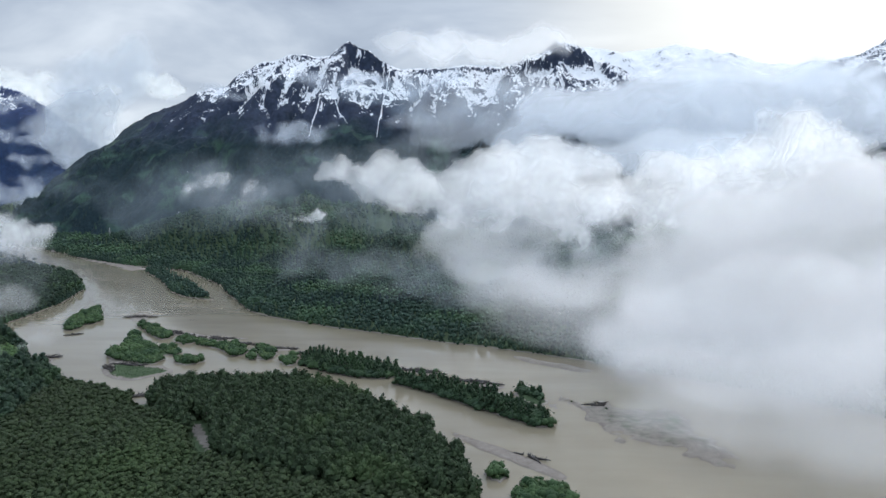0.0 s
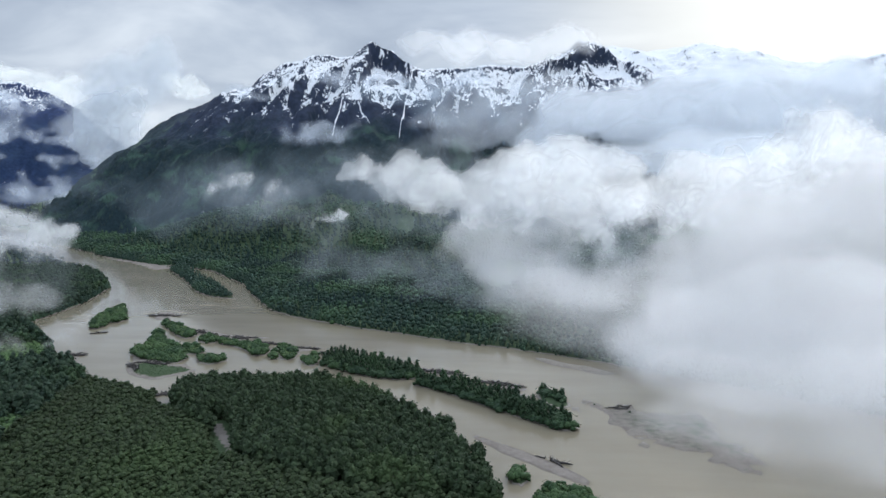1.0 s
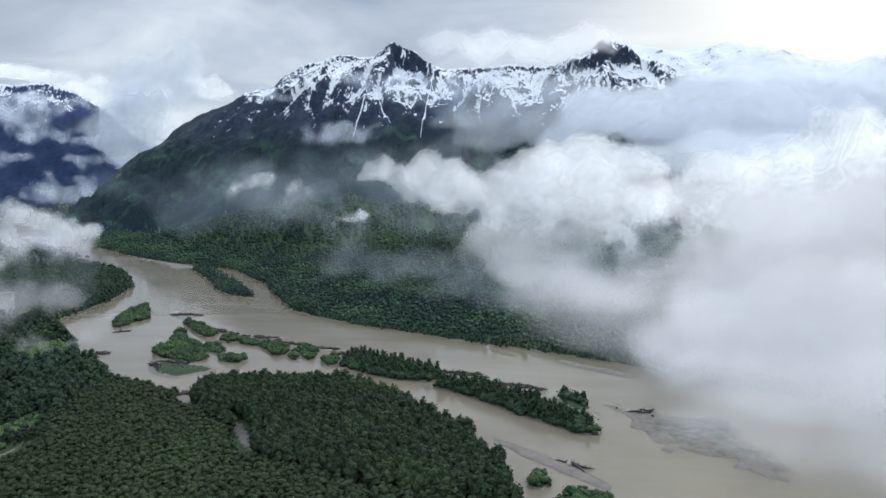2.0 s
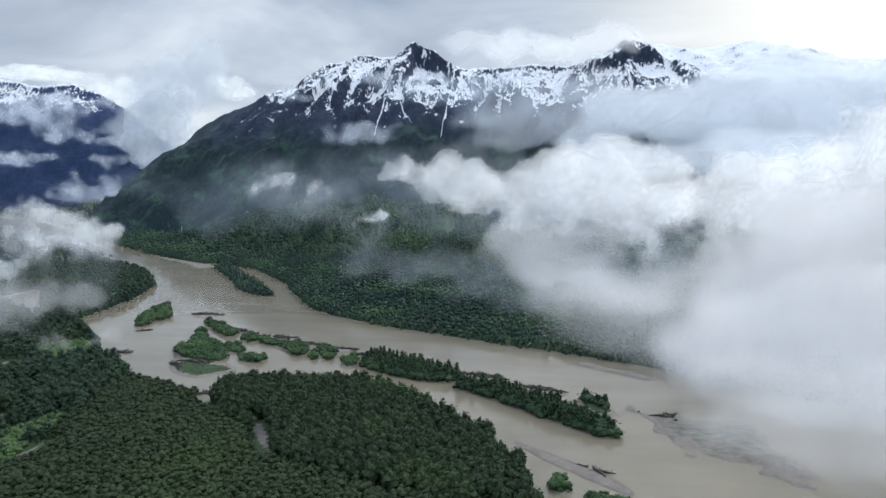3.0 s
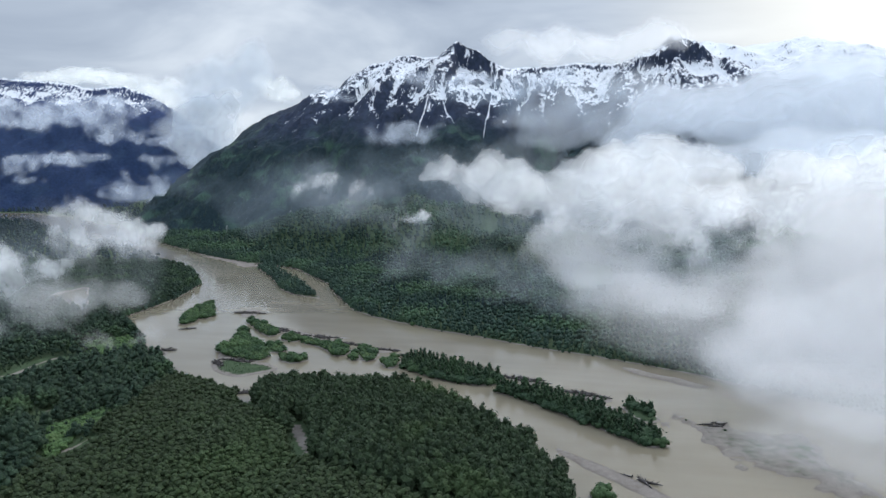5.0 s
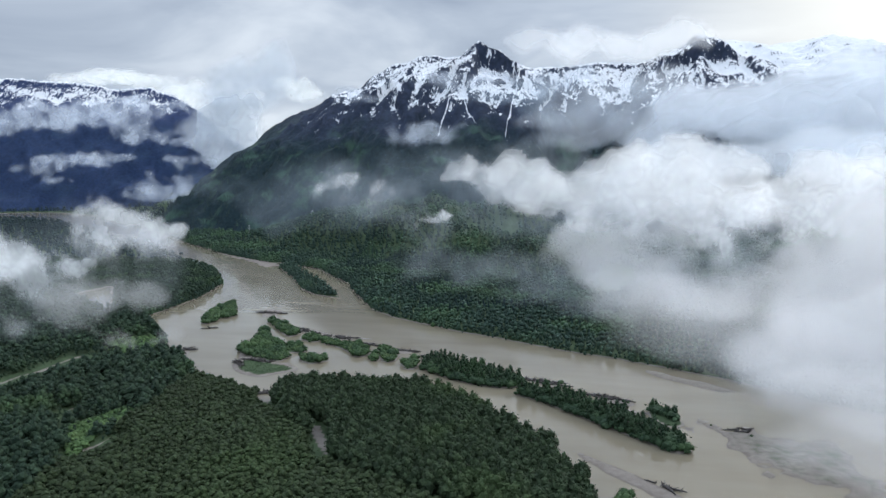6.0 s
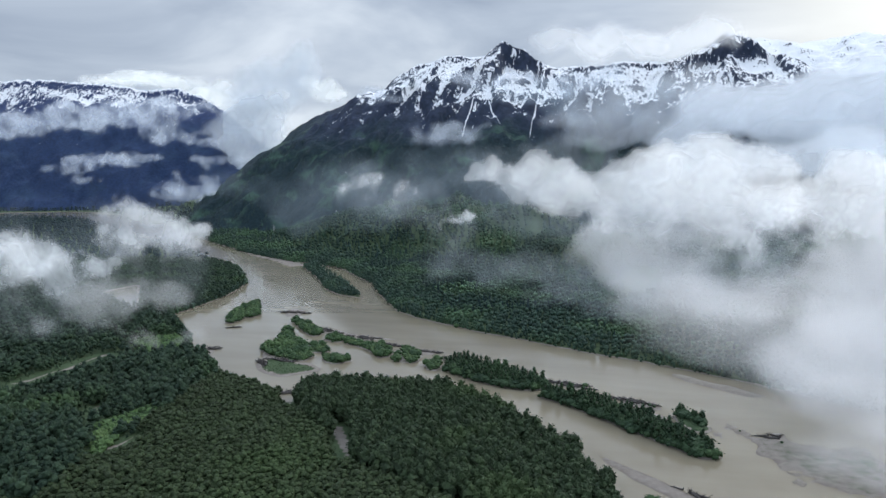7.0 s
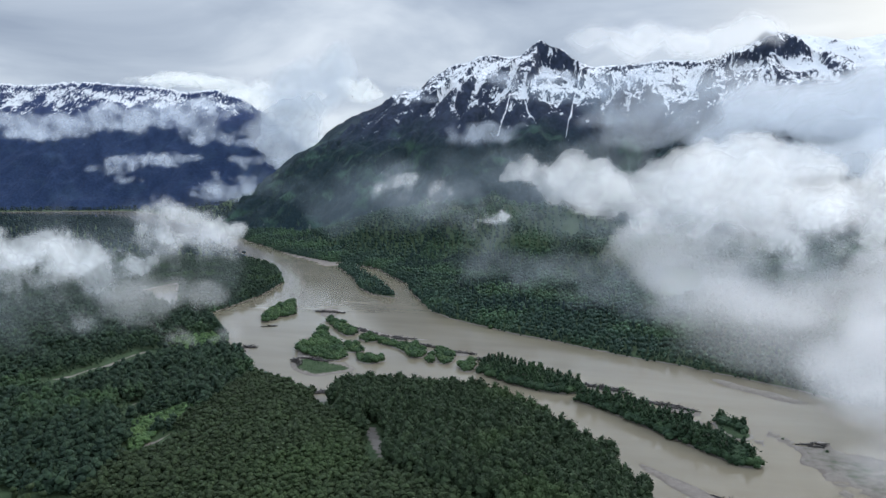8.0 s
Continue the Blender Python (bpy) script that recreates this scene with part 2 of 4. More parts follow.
def cloud_material(name, size=60.0, thick=1.0, tint=(0.96, 0.955, 0.945), strength=0.62, tear=2.6, rough=0.50, keep=0.535, edge=0.42):
    """Droplets: white scatter of light, thinned by the cloud's own thickness and a turbulent breakup."""
    m, N, L, s, out = material(name)
    N.remove(s)
    g = position(N)
    P = g.outputs["Position"]
    att = N.new("ShaderNodeAttribute")
    att.attribute_name = "thickness"
    amount = N.new("ShaderNodeAttribute")
    amount.attribute_name = "amount"
    # turbulence eats into the thin parts and leaves the core whole
    turb = noise_node(N, L, P, size, 5.5, rough)
    frail = math_node(N, L, "SUBTRACT", 1.12, att.outputs["Fac"])
    worn = math_node(N, L, "MULTIPLY_ADD", math_node(N, L, "MULTIPLY", math_node(N, L, "SUBTRACT", turb, keep), tear), frail, att.outputs["Fac"])
    worn = math_node(N, L, "MULTIPLY", math_node(N, L, "MAXIMUM", worn, 0.0), range_node(N, L, att.outputs["Fac"], 0.01, edge))
    k = math_node(N, L, "MULTIPLY", worn, amount.outputs["Fac"])
    soft = math_node(N, L, "SUBTRACT", 1.0, math_node(N, L, "EXPONENT", math_node(N, L, "MULTIPLY", k, -thick)))
    face = N.new("ShaderNodeAttribute")
    face.attribute_name = "outward"
    nrm = N.new("ShaderNodeVectorMath")
    nrm.operation = "ADD"
    nrm.inputs[1].default_value = (0.0, 0.0, 0.55)
    L.new(face.outputs["Vector"], nrm.inputs[0])
    unit = N.new("ShaderNodeVectorMath")
    unit.operation = "NORMALIZE"
    L.new(nrm.outputs[0], unit.inputs[0])
    back = N.new("ShaderNodeVectorMath")
    back.operation = "SCALE"
    back.inputs["Scale"].default_value = -1.0
    L.new(unit.outputs[0], back.inputs[0])
    colour = tuple(strength * c for c in tint) + (1,)
    dif = N.new("ShaderNodeBsdfDiffuse")
    dif.inputs[0].default_value = colour
    tra = N.new("ShaderNodeBsdfTranslucent")
    tra.inputs[0].default_value = colour
    L.new(unit.outputs[0], dif.inputs["Normal"])
    L.new(back.outputs[0], tra.inputs["Normal"])
    both = N.new("ShaderNodeAddShader")
    L.new(dif.outputs[0], both.inputs[0])
    L.new(tra.outputs[0], both.inputs[1])
    clear = N.new("ShaderNodeBsdfTransparent")
    mix = N.new("ShaderNodeMixShader")
    L.new(soft, mix.inputs[0])
    L.new(clear.outputs[0], mix.inputs[1])
    L.new(both.outputs[0], mix.inputs[2])
    L.new(mix.outputs[0], out.inputs[0])
    return m


GROUND = ground_material()
WATER = water_material()
BARK = bark_material()
DRIFT = driftwood_material()
LEAF_NEAR = foliage_material("cottonwood_leaves", (0.023, 0.035, 0.016), (0.034, 0.053, 0.022), (0.040, 0.066, 0.024))
LEAF_TALL = foliage_material("tall_cottonwood_leaves", (0.020, 0.034, 0.017), (0.036, 0.058, 0.027), (0.047, 0.076, 0.029), False, 70.0)
LEAF_OLD = foliage_material("old_cottonwood_leaves", (0.017, 0.034, 0.022), (0.034, 0.060, 0.034), (0.050, 0.090, 0.036), False, 90.0, 0.53)
# blue of the leaves imitates aerial haze over the far woods
LEAF_HAZE = foliage_material("haze_blue_leaves", (0.020, 0.036, 0.045), (0.030, 0.052, 0.060), (0.040, 0.070, 0.062), False, 260.0)
# greens lightened and shifted to blue, with haze worked into the colour
LEAF_FAR = foliage_material("hazed_far_leaves", (0.023, 0.045, 0.036), (0.038, 0.071, 0.050), (0.064, 0.118, 0.060), False, 130.0, 0.47)
LEAF_SHRUB = foliage_material("willow_leaves", (0.020, 0.044, 0.020), (0.046, 0.084, 0.033), (0.058, 0.100, 0.038), True, 60.0)
LEAF_THICKET = foliage_material("thicket_leaves", (0.020, 0.044, 0.019), (0.050, 0.088, 0.034), (0.074, 0.108, 0.042), False, 26.0)
LEAF_CLEARING = foliage_material("young_willow_leaves", (0.034, 0.066, 0.025), (0.066, 0.116, 0.040), (0.084, 0.130, 0.046), False, 40.0)
LEAF_UNDER = foliage_material("understory_leaves", (0.018, 0.037, 0.020), (0.033, 0.061, 0.029), (0.043, 0.078, 0.032), False, 40.0)
LEAF_TREE = foliage_material("island_leaves", (0.018, 0.037, 0.020), (0.032, 0.058, 0.028), (0.037, 0.072, 0.030), True, 60.0)
# needle colour made bluer to match the haze on the slope
LEAF_SPRUCE = foliage_material("hazed_spruce_needles", (0.013, 0.027, 0.030), (0.023, 0.046, 0.044), (0.034, 0.074, 0.044), False, 260.0)
# rock and woods tinted blue in place of haze before the mountain
MOUNT = mountain_material("hazed_snowy_mountain", (0.014, 0.029, 0.036), (0.030, 0.041, 0.070), 255.0, 600.0, 270.0, 430.0)
MOUNT_WHITE = mountain_material("snowfield", (0.02, 0.035, 0.03), (0.075, 0.080, 0.10), 200.0, 500.0, 100.0, 200.0, 0.22)
# ridge behind: paler blue-grey base colours carry the haze
MOUNT_BEHIND = mountain_material("haze_toned_wooded_ridge", (0.030, 0.046, 0.055), (0.045, 0.056, 0.080), 900.0, 1200.0, 420.0, 560.0)
# far range: air haze painted into the rock and forest base colours
MOUNT_HAZE_BLUE = mountain_material("haze_blue_mountain", (0.021, 0.039, 0.090), (0.036, 0.054, 0.120), 440.0, 720.0, 420.0, 560.0, 0.04, 0.12)

# ---- plan of the valley, metres ----
NORTH_BANK = [(-6000, 2600), (-3149, 3062), (-2593, 3325), (-2050, 3000), (-1500, 2450), (-1140, 2029), (-981, 1873), (-833, 1746), (-726, 1665),
              (-615, 1600), (-548, 1548), (-488, 1455), (-420, 1366), (-374, 1252), (-301, 1113), (-256, 1063), (-198, 1027), (-144, 987), (-81, 955), (-11, 912),
              (52, 882), (108, 851), (157, 818), (320, 690), (620, 420), (1500, -200), (4000, -1500), (9000, -1500), (9000, 9000), (-6000, 9000)]
SOUTH_BANK = [(-6000, 1900), (-2849, 2774), (-2330, 2900), (-1750, 2400), (-1170, 1900), (-857, 1560), (-759, 1480), (-662, 1323), (-632, 1195),
              (-627, 1127), (-625, 1045), (-626, 1007), (-567, 936), (-504, 864), (-488, 822), (-446, 790), (-401, 745), (-387, 719), (-372, 714),
              (-327, 689), (-296, 675), (-283, 655), (-274, 679), (-271, 701), (-258, 716), (-192, 712), (-152, 713), (-110, 698), (-73, 656),
              (-36, 603), (-11, 589), (-5, 556), (9, 532), (19, 500), (24, 464), (34, 380), (60, 200), (0, -300), (-300, -2500), (-6000, -2500)]
SPIT = [(-645, 1557), (-556, 1417), (-488, 1288), (-446, 1236), (-411, 1220), (-386, 1205), (-420, 1262), (-455, 1334), (-502, 1413), (-545, 1470), (-600, 1560), (-640, 1625)]
POND = [(-861, 1165), (-859, 1212), (-852, 1249), (-693, 1017), (-744, 1053), (-802, 1103)]
SHRUB_ISLES = {
    "upper": [(-523, 981), (-511, 971), (-506, 992), (-512, 1020), (-500, 1018), (-496, 1040), (-523, 1095), (-541, 1126), (-559, 1144), (-559, 1108), (-552, 1065), (-539, 1015)],
    "west": [(-395, 836), (-382, 822), (-360, 810), (-339, 801), (-325, 804), (-325, 825), (-335, 847), (-352, 870), (-360, 887), (-380, 905), (-398, 932), (-408, 961),
             (-417, 967), (-416, 942), (-408, 909), (-398, 882), (-405, 866), (-402, 852)],
    "tip": [(-427, 1000), (-410, 976), (-385, 941), (-365, 921), (-358, 929), (-358, 943), (-367, 962), (-388, 984), (-409, 1003), (-427, 1016), (-439, 1013)],
    "round": [(-351, 873), (-342, 855), (-328, 843), (-316, 840), (-315, 854), (-328, 872), (-341, 881)],
    "low": [(-313, 824), (-304, 806), (-290, 798), (-279, 806), (-274, 817), (-278, 823), (-288, 829), (-303, 834), (-313, 832)],
    "chain": [(-346, 921), (-340, 906), (-326, 896), (-317, 901), (-315, 911), (-321, 926), (-333, 937), (-344, 935)],
    "middle": [(-315, 908), (-307, 891), (-296, 887), (-276, 870), (-259, 851), (-248, 834), (-240, 839), (-235, 853), (-243, 879), (-258, 894), (-269, 901), (-281, 896), (-293, 906), (-305, 913)],
    "sliver": [(-235, 856), (-230, 833), (-221, 817), (-219, 827), (-224, 847), (-231, 862)],
    "east": [(-234, 884), (-227, 863), (-212, 824), (-202, 818), (-198, 831), (-200, 852), (-208, 869), (-217, 885), (-230, 894)],
    "small": [(-187, 814), (-181, 798), (-171, 793), (-168, 805), (-171, 827), (-174, 844), (-181, 850), (-183, 839), (-185, 824)],
    "lagoon": [(30, 506), (36, 523), (44, 516), (46, 500), (40, 490), (34, 495)],
    "corner": [(46, 468), (52, 486), (67, 495), (85, 484), (91, 464), (85, 444), (49, 444)],
}
TREE_ISLES = {
    "long": [(-52, 726), (-45, 742), (-8, 727), (32, 696), (54, 672), (78, 642), (94, 622), (95, 601), (81, 600), (62, 618), (39, 642), (8, 674), (-22, 705)],
    "upstream": [(-160, 800), (-156, 842), (-132, 828), (-98, 805), (-66, 787), (-44, 767), (-54, 747), (-73, 744), (-103, 755), (-136, 777)],
}
OUTER_ISLE = [(70, 694), (80, 705), (93, 688), (98, 668), (92, 652), (82, 661), (73, 677)]
OUTER_TREES = [(71, 694), (80, 705), (93, 690), (97, 672), (90, 671), (84, 684)]
GRAVEL_BARS = [
    [(-2, 598), (9, 592), (22, 577), (36, 566), (56, 545), (74, 527), (86, 508), (91, 496), (84, 493), (73, 503), (59, 516), (45, 532), (32, 549), (22, 562), (10, 577)],
    [(-227, 828), (-235, 875), (-218, 830), (-218, 815)],
    [(-168, 839), (-163, 850), (-153, 828), (-159, 816)],
    [(-213, 883), (-190, 881), (-188, 865), (-207, 865)],
    [(-373, 976), (-302, 938), (-254, 931), (-295, 916), (-355, 951)],
    [(-373, 780), (-360, 756), (-349, 749), (-327, 738), (-311, 752), (-300, 766), (-300, 777), (-312, 787), (-334, 797), (-344, 798), (-361, 805), (-374, 802)],
    [(-470, 1068), (-469, 1097), (-445, 1084), (-439, 1049), (-452, 1036)],
    [(-45, 785), (-28, 781), (-8, 778), (-5, 760), (-16, 757), (-36, 771)],
    [(26, 726), (36, 742), (58, 731), (60, 714), (49, 706), (38, 719)],
    [(45, 705), (58, 694), (67, 668), (59, 674), (48, 688)],
    [(110, 676), (118, 684), (137, 670), (140, 652), (124, 648), (111, 657)],
    [(139, 661), (153, 662), (167, 655), (208, 645), (214, 592), (221, 525), (203, 525), (186, 548), (160, 566), (144, 578), (138, 592), (130, 628)],
    [(-471, 795), (-472, 835), (-453, 828), (-444, 786)],
    [(85, 838), (140, 800), (165, 775), (150, 770), (100, 812)],
    [(-960, 1850), (-833, 1746), (-726, 1665), (-650, 1600), (-680, 1560), (-760, 1650), (-870, 1745)],
    [(-390, 828), (-358, 806), (-337, 799), (-316, 800), (-308, 785), (-333, 786), (-357, 793), (-380, 806)],
    [(100, 672), (99, 655), (103, 646), (105, 657)],
]
BAR_TOP = {5: 1.25, 10: 0.60, 11: 0.86}
KNOLLS = [(-1010, 1980, 48, 150), (-800, 1930, 66, 190), (-560, 1890, 58, 170), (-330, 1860, 54, 210), (-90, 1760, 36, 200), (-640, 2180, 40, 260), (-200, 2150, 30, 240)]   # low rounded hills before the mountain
SAND_GAP = [(-219, 608), (-211, 606), (-193, 574), (-181, 545), (-185, 544), (-201, 573)]
SAND_TRACKS = [[(-582, 654), (-575, 669), (-576, 694), (-567, 712), (-571, 744), (-570, 767), (-567, 778)], [(-376, 511), (-373, 523), (-369, 536), (-368, 553)],
               [(-439, 587), (-450, 609)], [(-544, 788), (-531, 796)], [(-283, 664), (-277, 648)]]
MEADOW = [(-401, 534), (-416, 565), (-409, 593), (-394, 611), (-384, 607), (-375, 574), (-384, 557), (-372, 516), (-375, 503)]
BEACH_SCRUB = [(-567, 815), (-568, 851), (-536, 877), (-502, 849), (-483, 803), (-513, 781)]
OLD_WOOD = [(-660, 719), (-551, 757), (-475, 795), (-387, 728), (-367, 506), (-351, 400), (-760, 400), (-900, 719)]


TALL_STAND = [(-275, 656), (-234, 599), (-201, 569), (-169, 522), (-146, 508), (-87, 475), (-32, 463), (31, 448), (60, 520), (0, 640), (-100, 760), (-300, 760)]


def segment_distance(x, y, a, b):
    (ax, ay), (bx, by) = a, b
    q = np.clip(((x - ax) * (bx - ax) + (y - ay) * (by - ay)) / ((bx - ax) ** 2 + (by - ay) ** 2), 0, 1)
    return np.hypot(x - ax - q * (bx - ax), y - ay - q * (by - ay)), q


def inside_by(x, y, poly):
    """Metres inside the outline (negative outside)."""
    d = np.full(x.shape, 1e9)
    odd = np.zeros(x.shape, bool)
    for a, b in zip(poly, poly[1:] + poly[:1]):
        d = np.minimum(d, segment_distance(x, y, a, b)[0])
        if a[1] != b[1]:
            odd ^= ((a[1] > y) != (b[1] > y)) & (x < (b[0] - a[0]) * (y - a[1]) / (b[1] - a[1]) + a[0])
    return np.where(odd, d, -d)


def near_box(x, y, poly, margin):
    px, py = [p[0] for p in poly], [p[1] for p in poly]
    return (x > min(px) - margin) & (x < max(px) + margin) & (y > min(py) - margin) & (y < max(py) + margin)


def ground_height(x, y):
    x, y = np.asarray(x, float), np.asarray(y, float)
    wob = 5.0 * fbm(x, y, 0.0, 38.0, 3)
    z = np.full(x.shape, -3.0)
    north = inside_by(x, y, NORTH_BANK)
    rise = smooth(350, 1300, north) * 48 + smooth(60, 900, north) * (8 * fbm(x, y, 1.0, 260.0, 4) + 6)
    hill = smooth(170, 520, north) * 135 * np.maximum(0, fbm(x, y, 7.0, 280.0, 3) + 0.12) * (1 - 0.8 * smooth(0, 260, x)) + smooth(120, 500, north) * 9 * fbm(x, y, 5.0, 120.0, 3)
    for cx, cy, tall, wide in KNOLLS:
        hill = hill + tall * np.exp(-((x - cx) ** 2 + (y - cy) ** 2) / wide ** 2) * smooth(90, 330, north)
    z = np.maximum(z, np.clip((north + wob) * 0.7, -3, 2.4) + rise + hill)
    south = inside_by(x, y, SOUTH_BANK)
    z = np.maximum(z, np.clip((south + wob * 0.6) * 0.6, -3, 2.4))
    for poly in [SPIT, OUTER_ISLE, *SHRUB_ISLES.values(), *TREE_ISLES.values()]:
        m = near_box(x, y, poly, 25)
        if m.any():
            z[m] = np.maximum(z[m], np.clip((inside_by(x[m], y[m], poly) + 0.3 * wob[m] + 0.4) * 0.9, -3, 1.7))
    for poly in GRAVEL_BARS:
        m = near_box(x, y, poly, 25)
        if m.any():
            k = GRAVEL_BARS.index(poly)
            torn = 30.0 * fbm(x[m], y[m], 2.0, 18.0, 4) - 2.0 if k in (10, 11) else 0.0
            z[m] = np.maximum(z[m], np.clip((inside_by(x[m], y[m], poly) + (0.5 if k == 0 else 1.0) * wob[m] + torn + (-0.5 if k == 0 else 1.8)) * (0.5 if k == 14 else 0.16), -3, BAR_TOP.get(k, 0.62)) + 0.04 * wob[m])
    # sandy channels and clearings in the forest, and the pond
    for line in SAND_TRACKS:
        for a, b in zip(line, line[1:]):
            m = near_box(x, y, [a, b], 20)
            if m.any():
                z[m] = np.minimum(z[m], 0.55 + 0.55 * np.maximum(0, segment_distance(x[m], y[m], a, b)[0] + 0.5 * wob[m] - (2.6 if line is SAND_TRACKS[0] else 1.8)))
    m = near_box(x, y, SAND_GAP, 25)
    if m.any():
        z[m] = np.minimum(z[m], 0.5 + 0.4 * np.maximum(0, -inside_by(x[m], y[m], SAND_GAP) + 0.5 * wob[m]))
    m = near_box(x, y, POND, 40)
    if m.any():
        z[m] = np.minimum(z[m], -1.0 + 0.25 * np.maximum(0, -inside_by(x[m], y[m], POND) + 1.6 * wob[m] + 2))
    return z


def axis(lo, near_lo, near_hi, hi, step, grow):
    mid = np.arange(near_lo, near_hi + step / 2, step)
    def arm(start, end):
        out, s, at = [], step, start
        while at < end:
            s *= grow
            at += s
            out.append(at)
        return out
    return np.concatenate([[near_lo - (q - near_lo) for q in arm(near_lo, 2 * near_lo - lo)][::-1], mid, arm(near_hi, hi)])


def build_ground():
    gx = axis(-9000, -700, 250, 9000, 5.0, 1.035)
    gy = axis(-3500, 420, 1150, 9500, 5.0, 1.035)
    x, y = np.meshgrid(gx, gy)
    z = ground_height(x.ravel(), y.ravel())
    ob = new("ground", mesh_of("ground", np.stack([x.ravel(), y.ravel(), z], 1), grid_faces(len(gx), len(gy)), GROUND))
    tagged(ob, "valley floor of silt, gravel and grass under the forest", "ground", kind="structure")
    w = new("water", mesh_of("water", [(-9500, -4000, 0), (9500, -4000, 0), (9500, 9800, 0), (-9500, 9800, 0)], np.array([[0, 1, 2, 3]]), WATER))
    tagged(w, "wide braided river of smooth silty tan water", "river", kind="structure")


build_ground()


# ---- mountains ----
def ridge_height(x, y, ridges, slope, power=0.93):
    """The highest of the flanks that fall away from each ridge line, and how far the ridge is."""
    z, near = np.full(x.shape, -400.0), np.full(x.shape, 1e9)
    for line in ridges:
        for a, b in zip(line, line[1:]):
            d, q = segment_distance(x, y, a[:2], b[:2])
            top = a[2] + q * (b[2] - a[2])
            here = top - slope * d ** power * 1.55
            near = np.where(here > z, d, near)
            z = np.maximum(z, here)
    return z, near


def hollows(z, reach):
    """How deep each spot lies below the mean of its surroundings."""
    mean = z
    for way in (0, 1):
        wide = np.pad(mean, [(reach + 1, reach) if k == way else (0, 0) for k in (0, 1)], mode="edge").cumsum(way)
        n = 2 * reach + 1
        mean = (np.take(wide, range(n, wide.shape[way]), way) - np.take(wide, range(wide.shape[way] - n), way)) / n
    return mean - z


def build_mountain(name, label, ridges, box, step, slope, mat, rough=70.0, cliffs=()):
    gx, gy = np.arange(box[0], box[1], step), np.arange(box[2], box[3], step)
    x, y = (q.ravel() for q in np.meshgrid(gx, gy))
    wx = x + 45 * fbm(x, y, 3.0, 210.0, 3)
    wy = y + 45 * fbm(x, y, 9.0, 210.0, 3)
    z, d = ridge_height(wx, wy, ridges, slope)
    calm = 0.10 + 0.90 * smooth(15, 260, d)
    z = z + rough * calm * ridged(x, y, 330.0, 5) + 0.5 * rough * calm * ridged(x + 40 * fbm(x, y, 0.0, 160.0, 2), 0.3 * y, 120.0, 4) + 10 * fbm(x, y, 2.0, 60.0, 5, 0.6)
    for (cx0, cx1, cy, drop) in cliffs:
        across = smooth(cx0 - 30, cx0, x) * (1 - smooth(cx1, cx1 + 40, x))
        edge = cy + 18 * fbm(x, y, 8.0, 40.0, 3) - y
        z = z - drop * across * smooth(0, 14, edge) * (1 - smooth(70, 360, edge))
    verts = np.stack([x, y, z], 1)
    faces = grid_faces(len(gx), len(gy))
    keep = (z[faces] > -30).any(1)
    faces = faces[keep]
    used = np.unique(faces)
    index = np.full(len(verts), -1)
    index[used] = np.arange(len(used))
    me = mesh_of(name, verts[used], index[faces], mat)
    hollow = hollows(z.reshape(len(gy), -1), 3) / 6.5 + 0.7 * hollows(z.reshape(len(gy), -1), 8) / 22.0
    layer = me.attributes.new("hollow", "FLOAT", "POINT")
    layer.data.foreach_set("value", np.clip(hollow.ravel()[used], -0.32, 1.1).astype(np.float32))
    ob = new(name, me)
    tagged(ob, label, "mountain", kind="structure")
    return (x.reshape(len(gy), -1), y.reshape(len(gy), -1), z.reshape(len(gy), -1))


MAIN_RIDGE = [(-1900, 3200, -60), (-1759, 3200, 30), (-1645, 3200, 122), (-1504, 3200, 218), (-1366, 3200, 308), (-1298, 3200, 344), (-1216, 3200, 436), (-1150, 3200, 468), (-1065, 3200, 513), (-940, 3200, 585),
              (-803, 3200, 669), (-667, 3200, 711), (-497, 3200, 704), (-398, 3200, 768), (-302, 3200, 723), (-229, 3200, 644), (-58, 3200, 651),
              (113, 3200, 661), (259, 3200, 651), (381, 3200, 685), (502, 3200, 770), (640, 3100, 700), (760, 3000, 590), (900, 2900, 500)]
SPURS = [[(-398, 3200, 768), (-470, 2900, 560), (-560, 2600, 330), (-640, 2300, 110)], [(-940, 3200, 585), (-960, 2950, 400), (-990, 2650, 180)],
         [(502, 3200, 770), (455, 2900, 640), (400, 2600, 430), (300, 2300, 200)], [(-58, 3200, 651), (-90, 2900, 470), (-130, 2600, 280), (-160, 2300, 90)],
         [(900, 2900, 500), (1100, 2600, 320), (1250, 2300, 150)], [(-667, 3200, 711), (-740, 2900, 500), (-800, 2600, 280)]]
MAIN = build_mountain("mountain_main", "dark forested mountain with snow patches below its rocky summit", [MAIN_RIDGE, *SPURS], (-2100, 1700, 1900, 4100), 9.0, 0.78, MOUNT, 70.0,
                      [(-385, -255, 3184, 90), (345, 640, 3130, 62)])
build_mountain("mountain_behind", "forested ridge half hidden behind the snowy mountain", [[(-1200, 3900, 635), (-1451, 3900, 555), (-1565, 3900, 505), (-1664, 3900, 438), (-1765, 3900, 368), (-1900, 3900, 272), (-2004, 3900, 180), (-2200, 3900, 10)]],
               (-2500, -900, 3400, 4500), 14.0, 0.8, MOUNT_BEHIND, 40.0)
build_mountain("mountain_snowfield", "broad white snowfield and cirque with few bare rocks",
               [[(600, 3950, 800), (780, 4000, 869), (963, 4000, 839), (1266, 4000, 884), (1574, 4000, 794), (1941, 4000, 779), (2183, 4000, 824), (2600, 4000, 800)]],
               (200, 3300, 3200, 4700), 14.0, 0.42, MOUNT_WHITE, 50.0)
